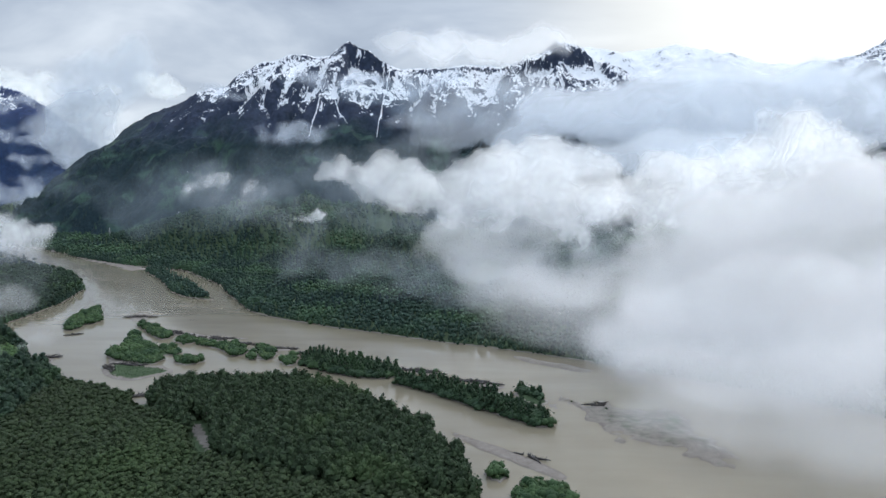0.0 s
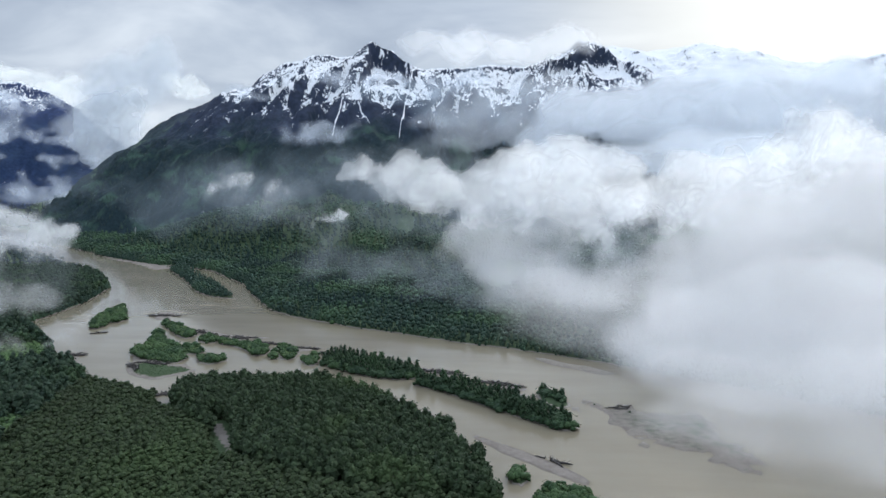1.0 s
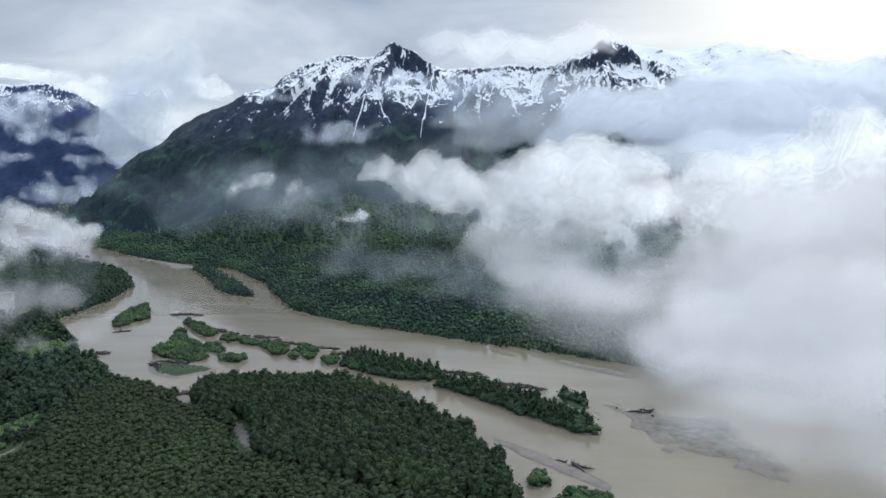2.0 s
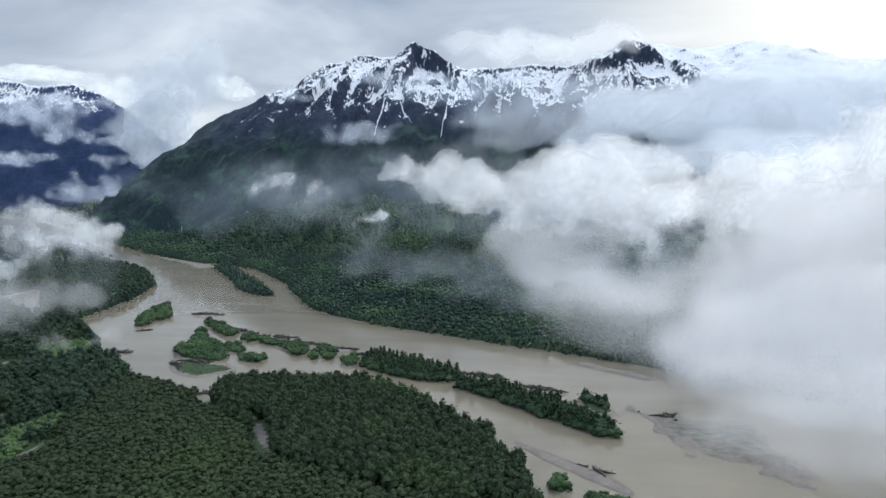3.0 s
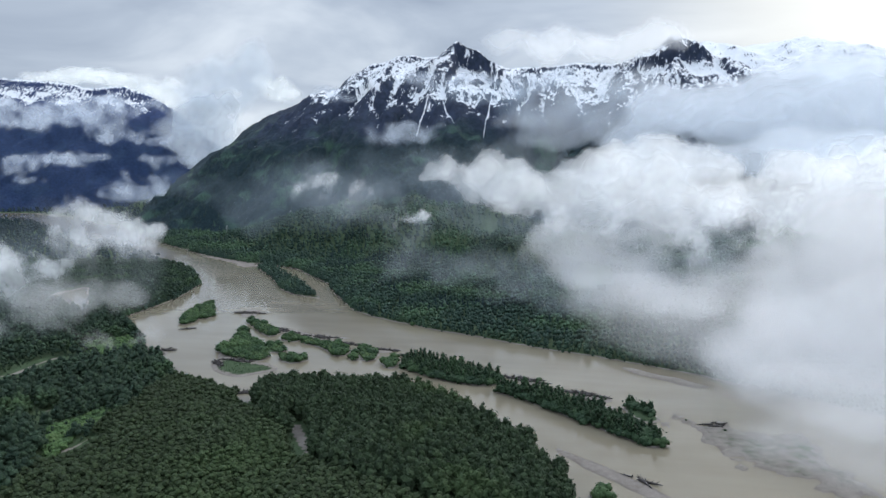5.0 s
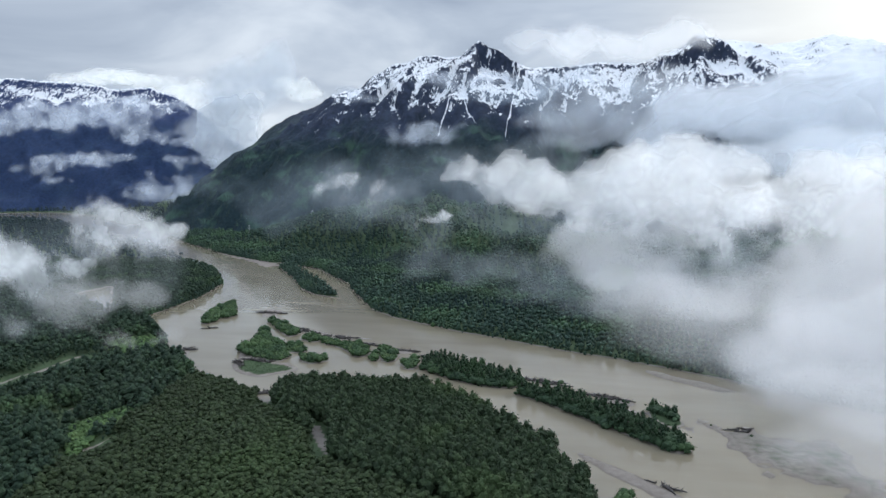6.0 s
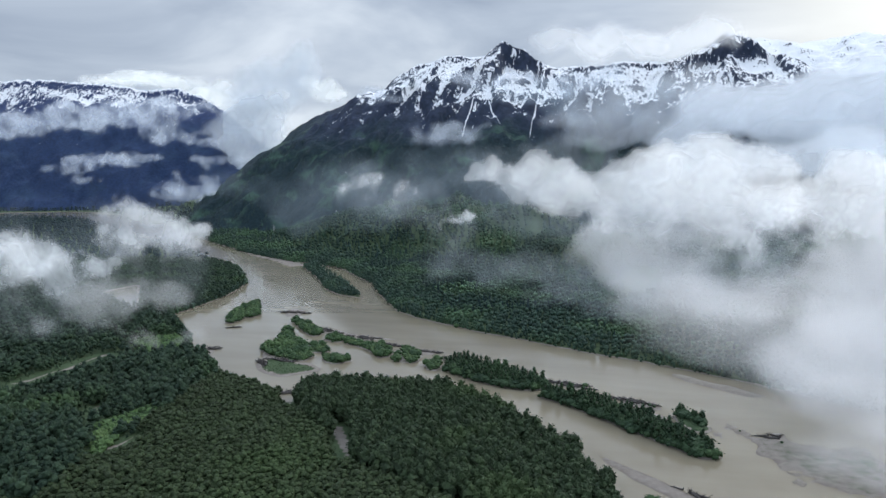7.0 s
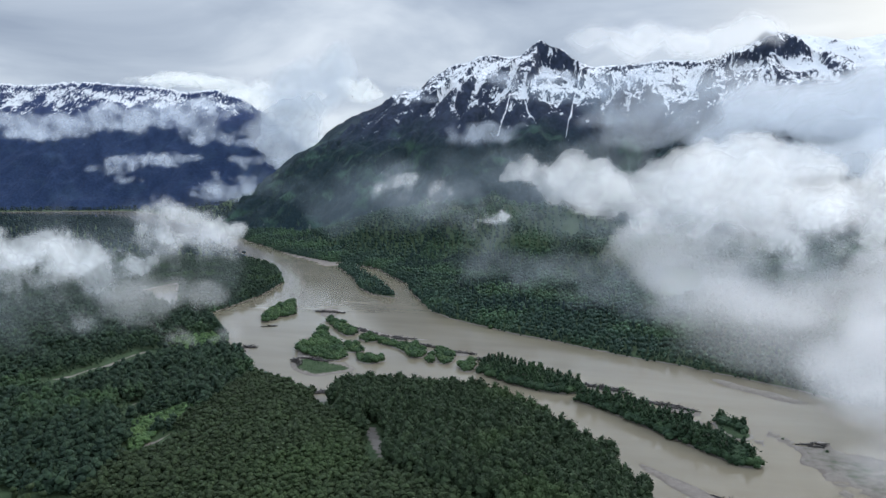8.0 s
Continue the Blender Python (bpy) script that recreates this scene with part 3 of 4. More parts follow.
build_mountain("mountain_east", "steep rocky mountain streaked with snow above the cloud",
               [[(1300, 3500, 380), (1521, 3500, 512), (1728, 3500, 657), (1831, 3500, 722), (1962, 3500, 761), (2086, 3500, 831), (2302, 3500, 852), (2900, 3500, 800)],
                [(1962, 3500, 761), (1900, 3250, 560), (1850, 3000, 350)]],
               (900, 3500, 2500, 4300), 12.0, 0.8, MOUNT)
build_mountain("mountain_far", "distant mountain range coloured haze blue, with snow along its crest",
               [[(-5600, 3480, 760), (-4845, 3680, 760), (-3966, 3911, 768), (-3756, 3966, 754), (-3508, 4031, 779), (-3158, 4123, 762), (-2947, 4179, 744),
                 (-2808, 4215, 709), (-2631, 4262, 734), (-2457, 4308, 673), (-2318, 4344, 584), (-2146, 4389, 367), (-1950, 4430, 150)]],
               (-6000, -1700, 2700, 5000), 14.0, 1.0, MOUNT_HAZE_BLUE, 60.0)


# ---- trees ----
RNG = np.random.default_rng(7)


def ball(subdivisions=1):
    bm = bmesh.new()
    bmesh.ops.create_icosphere(bm, subdivisions=subdivisions, radius=1.0)
    v = np.array([p.co[:] for p in bm.verts])
    f = np.array([[p.index for p in q.verts] for q in bm.faces])
    bm.free()
    return v, f


BALL = ball()


def clump(centre, radius, rng, jag=0.25):
    v, f = BALL
    v = v * (1 + jag * rng.uniform(-1, 1, (len(v), 1)))
    turn = np.array(Euler(rng.uniform(0, 6.28, 3)).to_matrix())
    return (v @ turn) * np.asarray(radius) + np.asarray(centre), f


def sprays(rng, n, centre, radius, size):
    """Loose leafy sprays round a crown: small triangles turned every way."""
    d = rng.normal(size=(n, 3))
    d /= np.linalg.norm(d, axis=1)[:, None]
    mid = np.asarray(centre) + d * np.asarray(radius) * rng.uniform(0.85, 1.12, (n, 1))
    tri = mid[:, None, :] + rng.normal(size=(n, 3, 3)) * size
    return tri.reshape(-1, 3), np.arange(3 * n).reshape(n, 3)


def stem(rng, height, radius, sides=5, lean=0.04, levels=3):
    """A tapered, slightly crooked trunk with two limbs."""
    rings = []
    off = np.zeros(2)
    for k in range(levels):
        q = k / (levels - 1)
        a = np.arange(sides) / sides * 2 * math.pi
        r = radius * (1 - 0.8 * q)
        rings.append(np.stack([off[0] + r * np.cos(a), off[1] + r * np.sin(a), np.full(sides, q * height)], 1))
        off = off + rng.uniform(-lean, lean, 2) * height
    v = np.concatenate(rings)
    f = []
    for k in range(levels - 1):
        for i in range(sides):
            j = (i + 1) % sides
            a, b, c, d = k * sides + i, k * sides + j, (k + 1) * sides + j, (k + 1) * sides + i
            f += [(a, b, c), (a, c, d)]
    pieces = [(v, np.array(f))]
    for k in range(2):
        ang = rng.uniform(0, 6.28)
        base = np.array([0, 0, height * rng.uniform(0.55, 0.75)])
        tip = base + np.array([math.cos(ang), math.sin(ang), 0.9]) * height * 0.28
        w = radius * 0.4
        pieces.append((np.array([base + (w, 0, 0), base + (-w, 0, 0), base + (0, w, 0.1), tip]), np.array([(0, 1, 3), (1, 2, 3), (2, 0, 3)])))
    return join_arrays(pieces)


def broadleaf(rng, clumps, leaves, slim=1.0):
    """Crown of a cottonwood one unit high: clumps round a leader, with loose sprays."""
    pieces = [clump((0, 0, 0.80), (0.15 * slim, 0.15 * slim, 0.19), rng)]
    for k in range(clumps - 1):
        a = 2.4 * k + rng.uniform(-0.4, 0.4)
        h = 0.20 + 0.52 * (k + 0.5) / max(1, clumps - 1) if clumps > 2 else 0.34
        r = slim * rng.uniform(0.10, 0.16)
        pieces.append(clump((r * math.cos(a), r * math.sin(a), h), (0.17 * slim, 0.17 * slim, (0.17 if clumps > 2 else 0.30) * rng.uniform(0.85, 1.2)), rng))
    if leaves:
        pieces.append(sprays(rng, leaves, (0, 0, 0.56), (0.27 * slim, 0.27 * slim, 0.42), 0.045))
    return join_arrays(pieces)


def spruce(rng, tiers=3, sides=6):
    pieces = []
    for k in range(tiers):
        z0, z1 = 0.08 + 0.86 * k / tiers * 0.92, min(1.0, 0.08 + 0.92 * (k + 1.45) / tiers)
        r = 0.19 * (1 - k / tiers * 0.8)
        a = np.arange(sides) / sides * 2 * math.pi + rng.uniform(0, 1)
        rim = np.stack([r * np.cos(a), r * np.sin(a), np.full(sides, z0)], 1) * rng.uniform(0.8, 1.2, (sides, 1)) * (1, 1, 1)
        rim[:, 2] = z0 + rng.uniform(-0.03, 0.03, sides)
        v = np.concatenate([rim, [(0, 0, z1)]])
        pieces.append((v, np.array([(i, (i + 1) % sides, sides) for i in range(sides)])))
    return join_arrays(pieces)


def shrub(rng, clumps=4, leaves=30):
    pieces = []
    for k in range(clumps):
        a = 2.4 * k
        r = 0.0 if k == 0 else rng.uniform(0.25, 0.42)
        pieces.append(clump((r * math.cos(a), r * math.sin(a), 0.5 if k == 0 else rng.uniform(0.28, 0.42)), (0.42, 0.42, 0.42), rng))
    pieces.append(sprays(rng, leaves, (0, 0, 0.42), (0.72, 0.72, 0.5), 0.07))
    return join_arrays(pieces)


def scatter(points, heights, templates, rng, wide=1.0):
    """Joins a copy of a template at every point."""
    vs, fs, n = [], [], 0
    which = rng.integers(0, len(templates), len(points))
    for t, (v, f) in enumerate(templates):
        p, h = points[which == t], heights[which == t]
        if not len(p):
            continue
        a = rng.uniform(0, 6.28, len(p))
        w = h * rng.uniform(0.85, 1.2, len(p)) * wide
        c, s = np.cos(a)[:, None], np.sin(a)[:, None]
        x = p[:, :1] + w[:, None] * (c * v[None, :, 0] - s * v[None, :, 1])
        y = p[:, 1:2] + w[:, None] * (s * v[None, :, 0] + c * v[None, :, 1])
        z = p[:, 2:] + h[:, None] * v[None, :, 2]
        vs.append(np.stack([x, y, z], -1).reshape(-1, 3))
        fs.append((f[None] + (np.arange(len(p)) * len(v))[:, None, None]).reshape(-1, 3) + n)
        n += len(p) * len(v)
    return np.concatenate(vs), np.concatenate(fs)


def spread(box, step, rng, test):
    gx, gy = np.arange(box[0], box[1], step), np.arange(box[2], box[3], step)
    x, y = np.meshgrid(gx, gy)
    x = (x + 0.5 * step * (np.arange(len(gy)) % 2)[:, None]).ravel() + rng.uniform(-0.38, 0.38, x.size) * step
    y = y.ravel() + rng.uniform(-0.38, 0.38, y.size) * step
    z = ground_height(x, y)
    keep = test(x, y, z)
    return np.stack([x, y, z], 1)[keep]


def forest(name, label, box, step, height, templates, trunks, mat, test, vary=0.22, tall=False):
    p = spread(box, step, RNG, test)
    stand = 1 + 0.16 * fbm(p[:, 0], p[:, 1], 4.0, 90.0, 3)
    h = height * stand * RNG.uniform(1 - vary, 1 + vary, len(p))
    low = np.maximum(inside_by(p[:, 0], p[:, 1], MEADOW), inside_by(p[:, 0], p[:, 1], BEACH_SCRUB))
    h = h * (1 - 0.65 * smooth(-4, 5, low))
    for line in [*SAND_TRACKS, SAND_GAP]:
        for a, b in zip(line, line[1:]):
            # trees lowered camera-side so the strips show, widest along the dry side channel
            k = 1.8 if line is SAND_TRACKS[0] else 1.0
            d = segment_distance(p[:, 0] - 6 * k, p[:, 1] + 9 * k, a, b)[0]
            h = h * (0.26 + 0.74 * smooth(5 * k, 19 * k, d)) if not tall else h
    ob = new(name, mesh_of(name, *scatter(p, h, templates, RNG), mat, templates is FAR_TREES))
    tagged(ob, label, "forest", kind="stuff")
    if trunks:
        t = new("trunks", mesh_of("trunks", *scatter(p, h, trunks, RNG, 1.0), BARK))
        t.parent = ob
        tagged(t, "grey-brown trunks under the canopy", kind="stuff")
    return p


TALL_TREES = [broadleaf(np.random.default_rng(20 + i), 9, 80, 0.95) for i in range(6)]
NEAR_TREES = [broadleaf(np.random.default_rng(30 + i), 5, 34, 1.42) for i in range(6)]
OLD_TREES = [broadleaf(np.random.default_rng(50 + i), 6, 36, 1.12) for i in range(6)]
MID_TREES = [broadleaf(np.random.default_rng(40 + i), 3, 15, 1.1) for i in range(5)]
FAR_TREES = [broadleaf(np.random.default_rng(60 + i), 2, 6, 1.2) for i in range(5)]
TRUNKS = [stem(np.random.default_rng(80 + i), 0.75, 0.018, 4, 0.03, 2) for i in range(3)]
SPRUCES = [spruce(np.random.default_rng(90 + i)) for i in range(4)]


def on_south(x, y, z):
    return (z > 1.5) & (inside_by(x, y, SOUTH_BANK) > 1.5) & (x > -0.72 * y - 420)


forest("tall_stand", "dense stand of tall dark green cottonwoods on the river bank", (-300, 60, 430, 720), 7.4, 17.6, TALL_TREES, TRUNKS, LEAF_TALL,
       lambda x, y, z: on_south(x, y, z) & (inside_by(x, y, TALL_STAND) > 0) & (inside_by(x, y, SAND_GAP) < -2), 0.14, True)
forest("near_forest", "even young cottonwood forest on the low ground by the river", (-760, 60, 425, 720), 5.1, 9.8, NEAR_TREES, None, LEAF_NEAR,
       lambda x, y, z: on_south(x, y, z) & (inside_by(x, y, TALL_STAND) < 0) & (inside_by(x, y, OLD_WOOD) < 0))
forest("old_forest", "uneven darker forest of old cottonwoods on the delta", (-760, -340, 425, 800), 8.2, 13.5, OLD_TREES, None, LEAF_OLD,
       lambda x, y, z: on_south(x, y, z) & (inside_by(x, y, OLD_WOOD) > 0), 0.36)
forest("bank_forest", "young cottonwood forest stretching along the near bank", (-760, 60, -250, 425), 17.0, 12.0, FAR_TREES, None, LEAF_NEAR,
       lambda x, y, z: (z > 1.5) & (inside_by(x, y, SOUTH_BANK) > 1.5))
forest("delta_forest", "dark green cottonwood forest on the low delta", (-1700, -250, 720, 1560), 8.5, 14.0, MID_TREES, None, LEAF_OLD,
       lambda x, y, z: on_south(x, y, z) & (inside_by(x, y, TALL_STAND) < 0) & ((inside_by(x, y, OLD_WOOD) < 0) | (y > 800)), 0.34)
forest("upriver_forest", "distant flat forest in haze-tinted colours between river bends", (-3600, -700, 1560, 2800), 22.0, 17.0, FAR_TREES, None, LEAF_HAZE,
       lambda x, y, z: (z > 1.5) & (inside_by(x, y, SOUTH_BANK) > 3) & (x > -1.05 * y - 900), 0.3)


def on_north(x, y, z):
    inside = inside_by(x, y, NORTH_BANK)
    glade = (fbm(x, y, 6.0, 150.0, 4) > 0.44 - 0.26 * smooth(250, 480, inside)) & (inside > 150)
    return (z > 0.9) & (inside > -1) & (inside < 1100) & ~glade & (x > -0.80 * y - 100) & (x < 0.42 * y + 160)


forest("far_bank_forest", "green deciduous forest along the far bank", (-1700, 760, 560, 1640), 9.2, 12.8, FAR_TREES, None, LEAF_FAR, on_north, 0.34)
forest("foothill_forest", "mixed forest on the foot of the mountain", (-2000, 900, 1640, 2350), 13.5, 15.5, FAR_TREES, None, LEAF_FAR, on_north, 0.3)
forest("far_conifers", "dark stands of spruce among the far bank forest", (-1700, 760, 700, 2300), 12.0, 15.0, SPRUCES, None, LEAF_SPRUCE,
       lambda x, y, z: on_north(x, y, z) & (inside_by(x, y, NORTH_BANK) > 60) & (fbm(x, y, 12.0, 170.0, 4) > 0.12), 0.3)
forest("spit_trees", "small green trees on a spit by the far bank", (-640, -390, 1220, 1590), 8.0, 10.0, FAR_TREES, None, LEAF_FAR,
       lambda x, y, z: (z > 1.3) & (inside_by(x, y, SPIT) > 2))


forest("far_valley_forest", "distant forest in haze-tinted colours at the foot of the far range", (-4400, -900, 2650, 4300), 33.0, 20.0, FAR_TREES, None, LEAF_HAZE,
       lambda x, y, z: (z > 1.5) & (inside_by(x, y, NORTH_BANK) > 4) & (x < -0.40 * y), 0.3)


def bank_row():
    """Willows and small trees that overhang the waterline."""
    r = np.random.default_rng(29)
    pts = []
    for a, b in [*zip(NORTH_BANK[4:25], NORTH_BANK[5:26]), *zip(SOUTH_BANK[4:20], SOUTH_BANK[5:21]), *zip(SPIT[:5], SPIT[1:5])]:
        n = int(math.hypot(b[0] - a[0], b[1] - a[1]) / 5.5)
        q = np.arange(n) / max(n, 1)
        pts.append(np.stack([a[0] + q * (b[0] - a[0]), a[1] + q * (b[1] - a[1])], 1))
    p = np.concatenate(pts)
    p = np.concatenate([p + r.uniform(-2, 2, p.shape) + k for k in ((0.5, 1.0), (2.5, 4.5), (-2.5, -2.5), (-5.0, -3.5))])
    z = ground_height(p[:, 0], p[:, 1])
    p, z = p[z > 0.1], z[z > 0.1]
    h = r.uniform(4.5, 11.0, len(p))
    ob = new("bank_willows", mesh_of("bank_willows", *scatter(np.column_stack([p, z - 0.8]), h, FAR_TREES, r, 1.1), LEAF_FAR))
    tagged(ob, "rows of willows overhanging the river banks", "shrubs", kind="stuff")


bank_row()


def slope_forest():
    """Spruces on the mountain's lower flank."""
    x, y, z = MAIN
    r = np.random.default_rng(5)
    n = 30000
    i, j = r.integers(0, x.shape[0] - 1, n), r.integers(0, x.shape[1] - 1, n)
    p = np.stack([x[i, j] + r.uniform(-4, 4, n), y[i, j] + r.uniform(-4, 4, n), z[i, j] - 1.0], 1)
    g = ground_height(p[:, 0], p[:, 1])
    top = 300 + 110 * fbm(p[:, 0], p[:, 1], 0.0, 190.0, 4)
    keep = (p[:, 2] > g + 1) & (p[:, 2] < top) & (p[:, 1] < 3230)
    p = p[keep]
    h = r.uniform(8, 16, len(p))
    ob = new("slope_forest", mesh_of("slope_forest", *scatter(p, h, SPRUCES, r, 1.1), LEAF_SPRUCE))
    tagged(ob, "dark conifer forest climbing the mountain's lower flank", "forest", kind="stuff")


slope_forest()


def mountain_top(x, y):
    """Height of the main mountain's face."""
    gx, gy, gz = MAIN
    step = gx[0, 1] - gx[0, 0]
    i, j = (y - gy[0, 0]) / step, (x - gx[0, 0]) / step
    a, b = int(i), int(j)
    u, v = i - a, j - b
    return (1 - u) * ((1 - v) * gz[a, b] + v * gz[a, b + 1]) + u * ((1 - v) * gz[a + 1, b] + v * gz[a + 1, b + 1])


def old_snow():
    m, N, L, s, out = material("old_snow")
    g = position(N)
    L.new(ramp_node(N, L, noise_node(N, L, g.outputs["Position"], 9.0, 5.0), [(0.3, (0.66, 0.69, 0.73)), (0.6, (0.82, 0.84, 0.87))]), s.inputs["Base Color"])
    s.inputs["Roughness"].default_value = 0.7
    return m


def snow_tongue(line, width, seed):
    """Old snow lying in a gully: a domed, ragged strip that follows the rock."""
    r = np.random.default_rng(seed)
    pts = [np.array(p, float) for p in line]
    rows = []
    steps = 7 * (len(pts) - 1)
    for k in range(steps + 1):
        q = k / steps * (len(pts) - 1)
        i = min(int(q), len(pts) - 2)
        c = pts[i] + (q - i) * (pts[i + 1] - pts[i]) + r.normal(0, 0.10, 2) * width
        way = pts[i + 1] - pts[i]
        side = np.array([-way[1], way[0]]) / np.hypot(*way)
        w = width * (0.35 + 0.65 * math.sin(math.pi * (0.12 + 0.8 * k / steps))) * r.uniform(0.25, 1.45)
        for u in (-1, -0.5, 0, 0.5, 1):
            p = c + side * u * w
            rows.append((p[0], p[1], mountain_top(*p) + 3.0 * (1 - u * u) - 1.0 + 0.4 * r.normal()))
    ob = new("snow_tongue", mesh_of("snow_tongue", rows, grid_faces(5, steps + 1), SNOW))
    return tagged(ob, "narrow tongue of old snow lying in a rocky gully", "snow", "snow tongues on the mountain")


SNOW = old_snow()
for n, (line, width) in enumerate((([(-214, 3050), (-223, 2917), (-230, 2779), (-234, 2679), (-237, 2620)], 9), ([(-466, 2800), (-466, 2708), (-475, 2675), (-477, 2610)], 9),
                                   ([(-406, 2760), (-382, 2702), (-353, 2672)], 7))):
    snow_tongue(line, 0.34 * width, 500 + n)


# single trees and shrubs on the islands
def tree_thing(name, crown_mesh, trunk_mesh, label, group):
    base = new(name)
    part("crown", crown_mesh, base)
    part("trunk", trunk_mesh, base)
    return tagged(base, label, "tree" if name == "tree" else "shrub", group)


def plant(kind, isles, step, height, label, group, inset):
    rng = np.random.default_rng(11 if kind == "tree" else 12)
    kinds = []
    for i in range(5):
        r = np.random.default_rng(200 + i + (50 if kind == "tree" else 0))
        if kind == "tree":
            crown = broadleaf(r, 6, 60, 0.62)
            wood = stem(r, 0.8, 0.02)
            mat = LEAF_TREE
        else:
            crown = shrub(r)
            wood = stem(r, 0.5, 0.03, 5, 0.08)
            mat = LEAF_SHRUB
        kinds.append((mesh_of("crown", *crown, mat), mesh_of("trunk", *wood, BARK)))
    first = {}
    for poly in isles:
        xs, ys = [p[0] for p in poly], [p[1] for p in poly]
        pts = spread((min(xs), max(xs), min(ys), max(ys)), step, rng, lambda x, y, z: (inside_by(x, y, poly) > inset) & (z > 0.5))
        for x, y, z in pts:
            i = int(rng.integers(0, 5))
            h = height * rng.uniform(0.42, 1.4)
            m = Matrix.Translation((x, y, z - 0.1)) @ Matrix.Rotation(rng.uniform(0, 6.28), 4, "Z")
            if i not in first:
                first[i] = tree_thing(kind, *kinds[i], label, group)
                thing = first[i]
                thing.matrix_basis = m
            else:
                thing = copy_thing(first[i], m)
            w = rng.uniform(0.85, 1.2)
            thing.scale = (h * w, h * w, h)
    return list(first.values())


plant("tree", TREE_ISLES.values(), 5.2, 11.5, "slender green cottonwood tree standing on a river island", "trees on the long islands", -0.5)
plant("tree", [OUTER_TREES], 6.0, 9.0, "small green cottonwood tree on the outer river island", "trees on the outer island", -0.5)
SHRUBS = plant("shrub", SHRUB_ISLES.values(), 8.2, 6.0, "round light green willow shrub on a low river island", "willows on the low islands", 1.5)


for n, (x, y, h) in enumerate(((-190, 1020, 7.5), (-8, 768, 5.5), (52, 720, 3.2), (56, 717, 2.6), (122, 668, 1.8), (150, 646, 2.2))):
    lone = copy_thing(SHRUBS[n % len(SHRUBS)], Matrix.Translation((x, y, float(ground_height(np.array([x]), np.array([y]))[0]) - 0.1)))
    lone.scale = (h * 0.9, h * 0.9, h)


def thicket(name, label, isles, step, height, inset, mat=None):
    """Low willow scrub that covers an island between its larger shrubs."""
    r = np.random.default_rng(23)
    pts = []
    for poly in isles:
        xs, ys = [p[0] for p in poly], [p[1] for p in poly]
        pts.append(spread((min(xs) - 3, max(xs) + 3, min(ys) - 3, max(ys) + 3), step, r, lambda x, y, z: (inside_by(x, y, poly) > inset + 5.0 * np.maximum(0, fbm(x, y, 6.0, 24.0, 3))) & (z > 0.35)))
    p = np.concatenate(pts)
    h = height * r.uniform(0.5, 1.3, len(p)) * (1 + 0.4 * fbm(p[:, 0], p[:, 1], 0.0, 30.0, 2))
    ob = new(name, mesh_of(name, *scatter(p - (0, 0, 0.2), h, [shrub(np.random.default_rng(400 + i), 2, 14) for i in range(4)], r, 1.2), mat or LEAF_THICKET, False))
    return tagged(ob, label, "shrubs", kind="stuff")


thicket("willow_thicket", "dense green willow scrub covering the low islands", SHRUB_ISLES.values(), 3.1, 3.5, 0.2)
thicket("island_understory", "green scrub under the island trees", [*TREE_ISLES.values(), OUTER_TREES], 3.2, 6.4, -0.5, LEAF_UNDER)
thicket("clearing_willows", "light green young willows filling a forest clearing", [MEADOW, BEACH_SCRUB], 3.6, 5.0, 0.0, LEAF_CLEARING)
thicket("bar_scrub", "low grey-green scrub on the gravel bars", [GRAVEL_BARS[5]], 3.2, 0.9, 3.0)


# ---- driftwood and pylons ----
def tube(points, radii, sides=7):
    """A closed tapering tube along points."""
    rings, pts = [], [Vector(p) for p in points]
    for k, (p, r) in enumerate(zip(pts, radii)):
        way = (pts[min(k + 1, len(pts) - 1)] - pts[max(k - 1, 0)]).normalized()
        side = way.orthogonal().normalized()
        other = way.cross(side)
        rings.append([p + r * (math.cos(a) * side + math.sin(a) * other) for a in (2 * math.pi * i / sides for i in range(sides))])
    v = [tuple(q) for ring in rings for q in ring] + [tuple(pts[0]), tuple(pts[-1])]
    f = []
    n = len(rings)
    for k in range(n - 1):
        for i in range(sides):
            a, b = k * sides + i, k * sides + (i + 1) % sides
            f += [(a, b, b + sides), (a, b + sides, a + sides)]
    for i in range(sides):
        f += [((i + 1) % sides, i, n * sides), ((n - 1) * sides + i, (n - 1) * sides + (i + 1) % sides, n * sides + 1)]
    return np.array(v), np.array(f)


def drift_log(seed):
    """A stranded trunk, bent and tapered, with its torn root plate and a broken branch."""
    r = np.random.default_rng(seed)
    base = new("driftwood_log")
    bend = r.uniform(-0.06, 0.06, 2)
    pts = [(x, bend[0] * x * x * 4, 0.02 + abs(bend[1]) * x) for x in (0, 0.25, 0.5, 0.75, 1.0)]
    part("trunk", mesh_of("trunk", *tube(pts, (0.045, 0.040, 0.034, 0.026, 0.012)), DRIFT), base)
    roots = []
    for k in range(7):
        a = k * 0.9 + r.uniform(-0.2, 0.2)
        roots.append(tube([(0, 0, 0.03), (-0.04, 0.06 * math.cos(a), 0.05 + 0.05 * math.sin(a)), (-0.06, 0.13 * math.cos(a), 0.06 + 0.11 * math.sin(a))], (0.02, 0.014, 0.004), 5))
    part("root_plate", mesh_of("root_plate", *join_arrays(roots), DRIFT), base)
    part("branch", mesh_of("branch", *tube([(0.55, 0, 0.03), (0.68, 0.08, 0.09), (0.76, 0.13, 0.12)], (0.012, 0.009, 0.003), 5), DRIFT), base)
    return tagged(base, "dark wet driftwood log stranded on a gravel bar", "driftwood log", "driftwood logs")


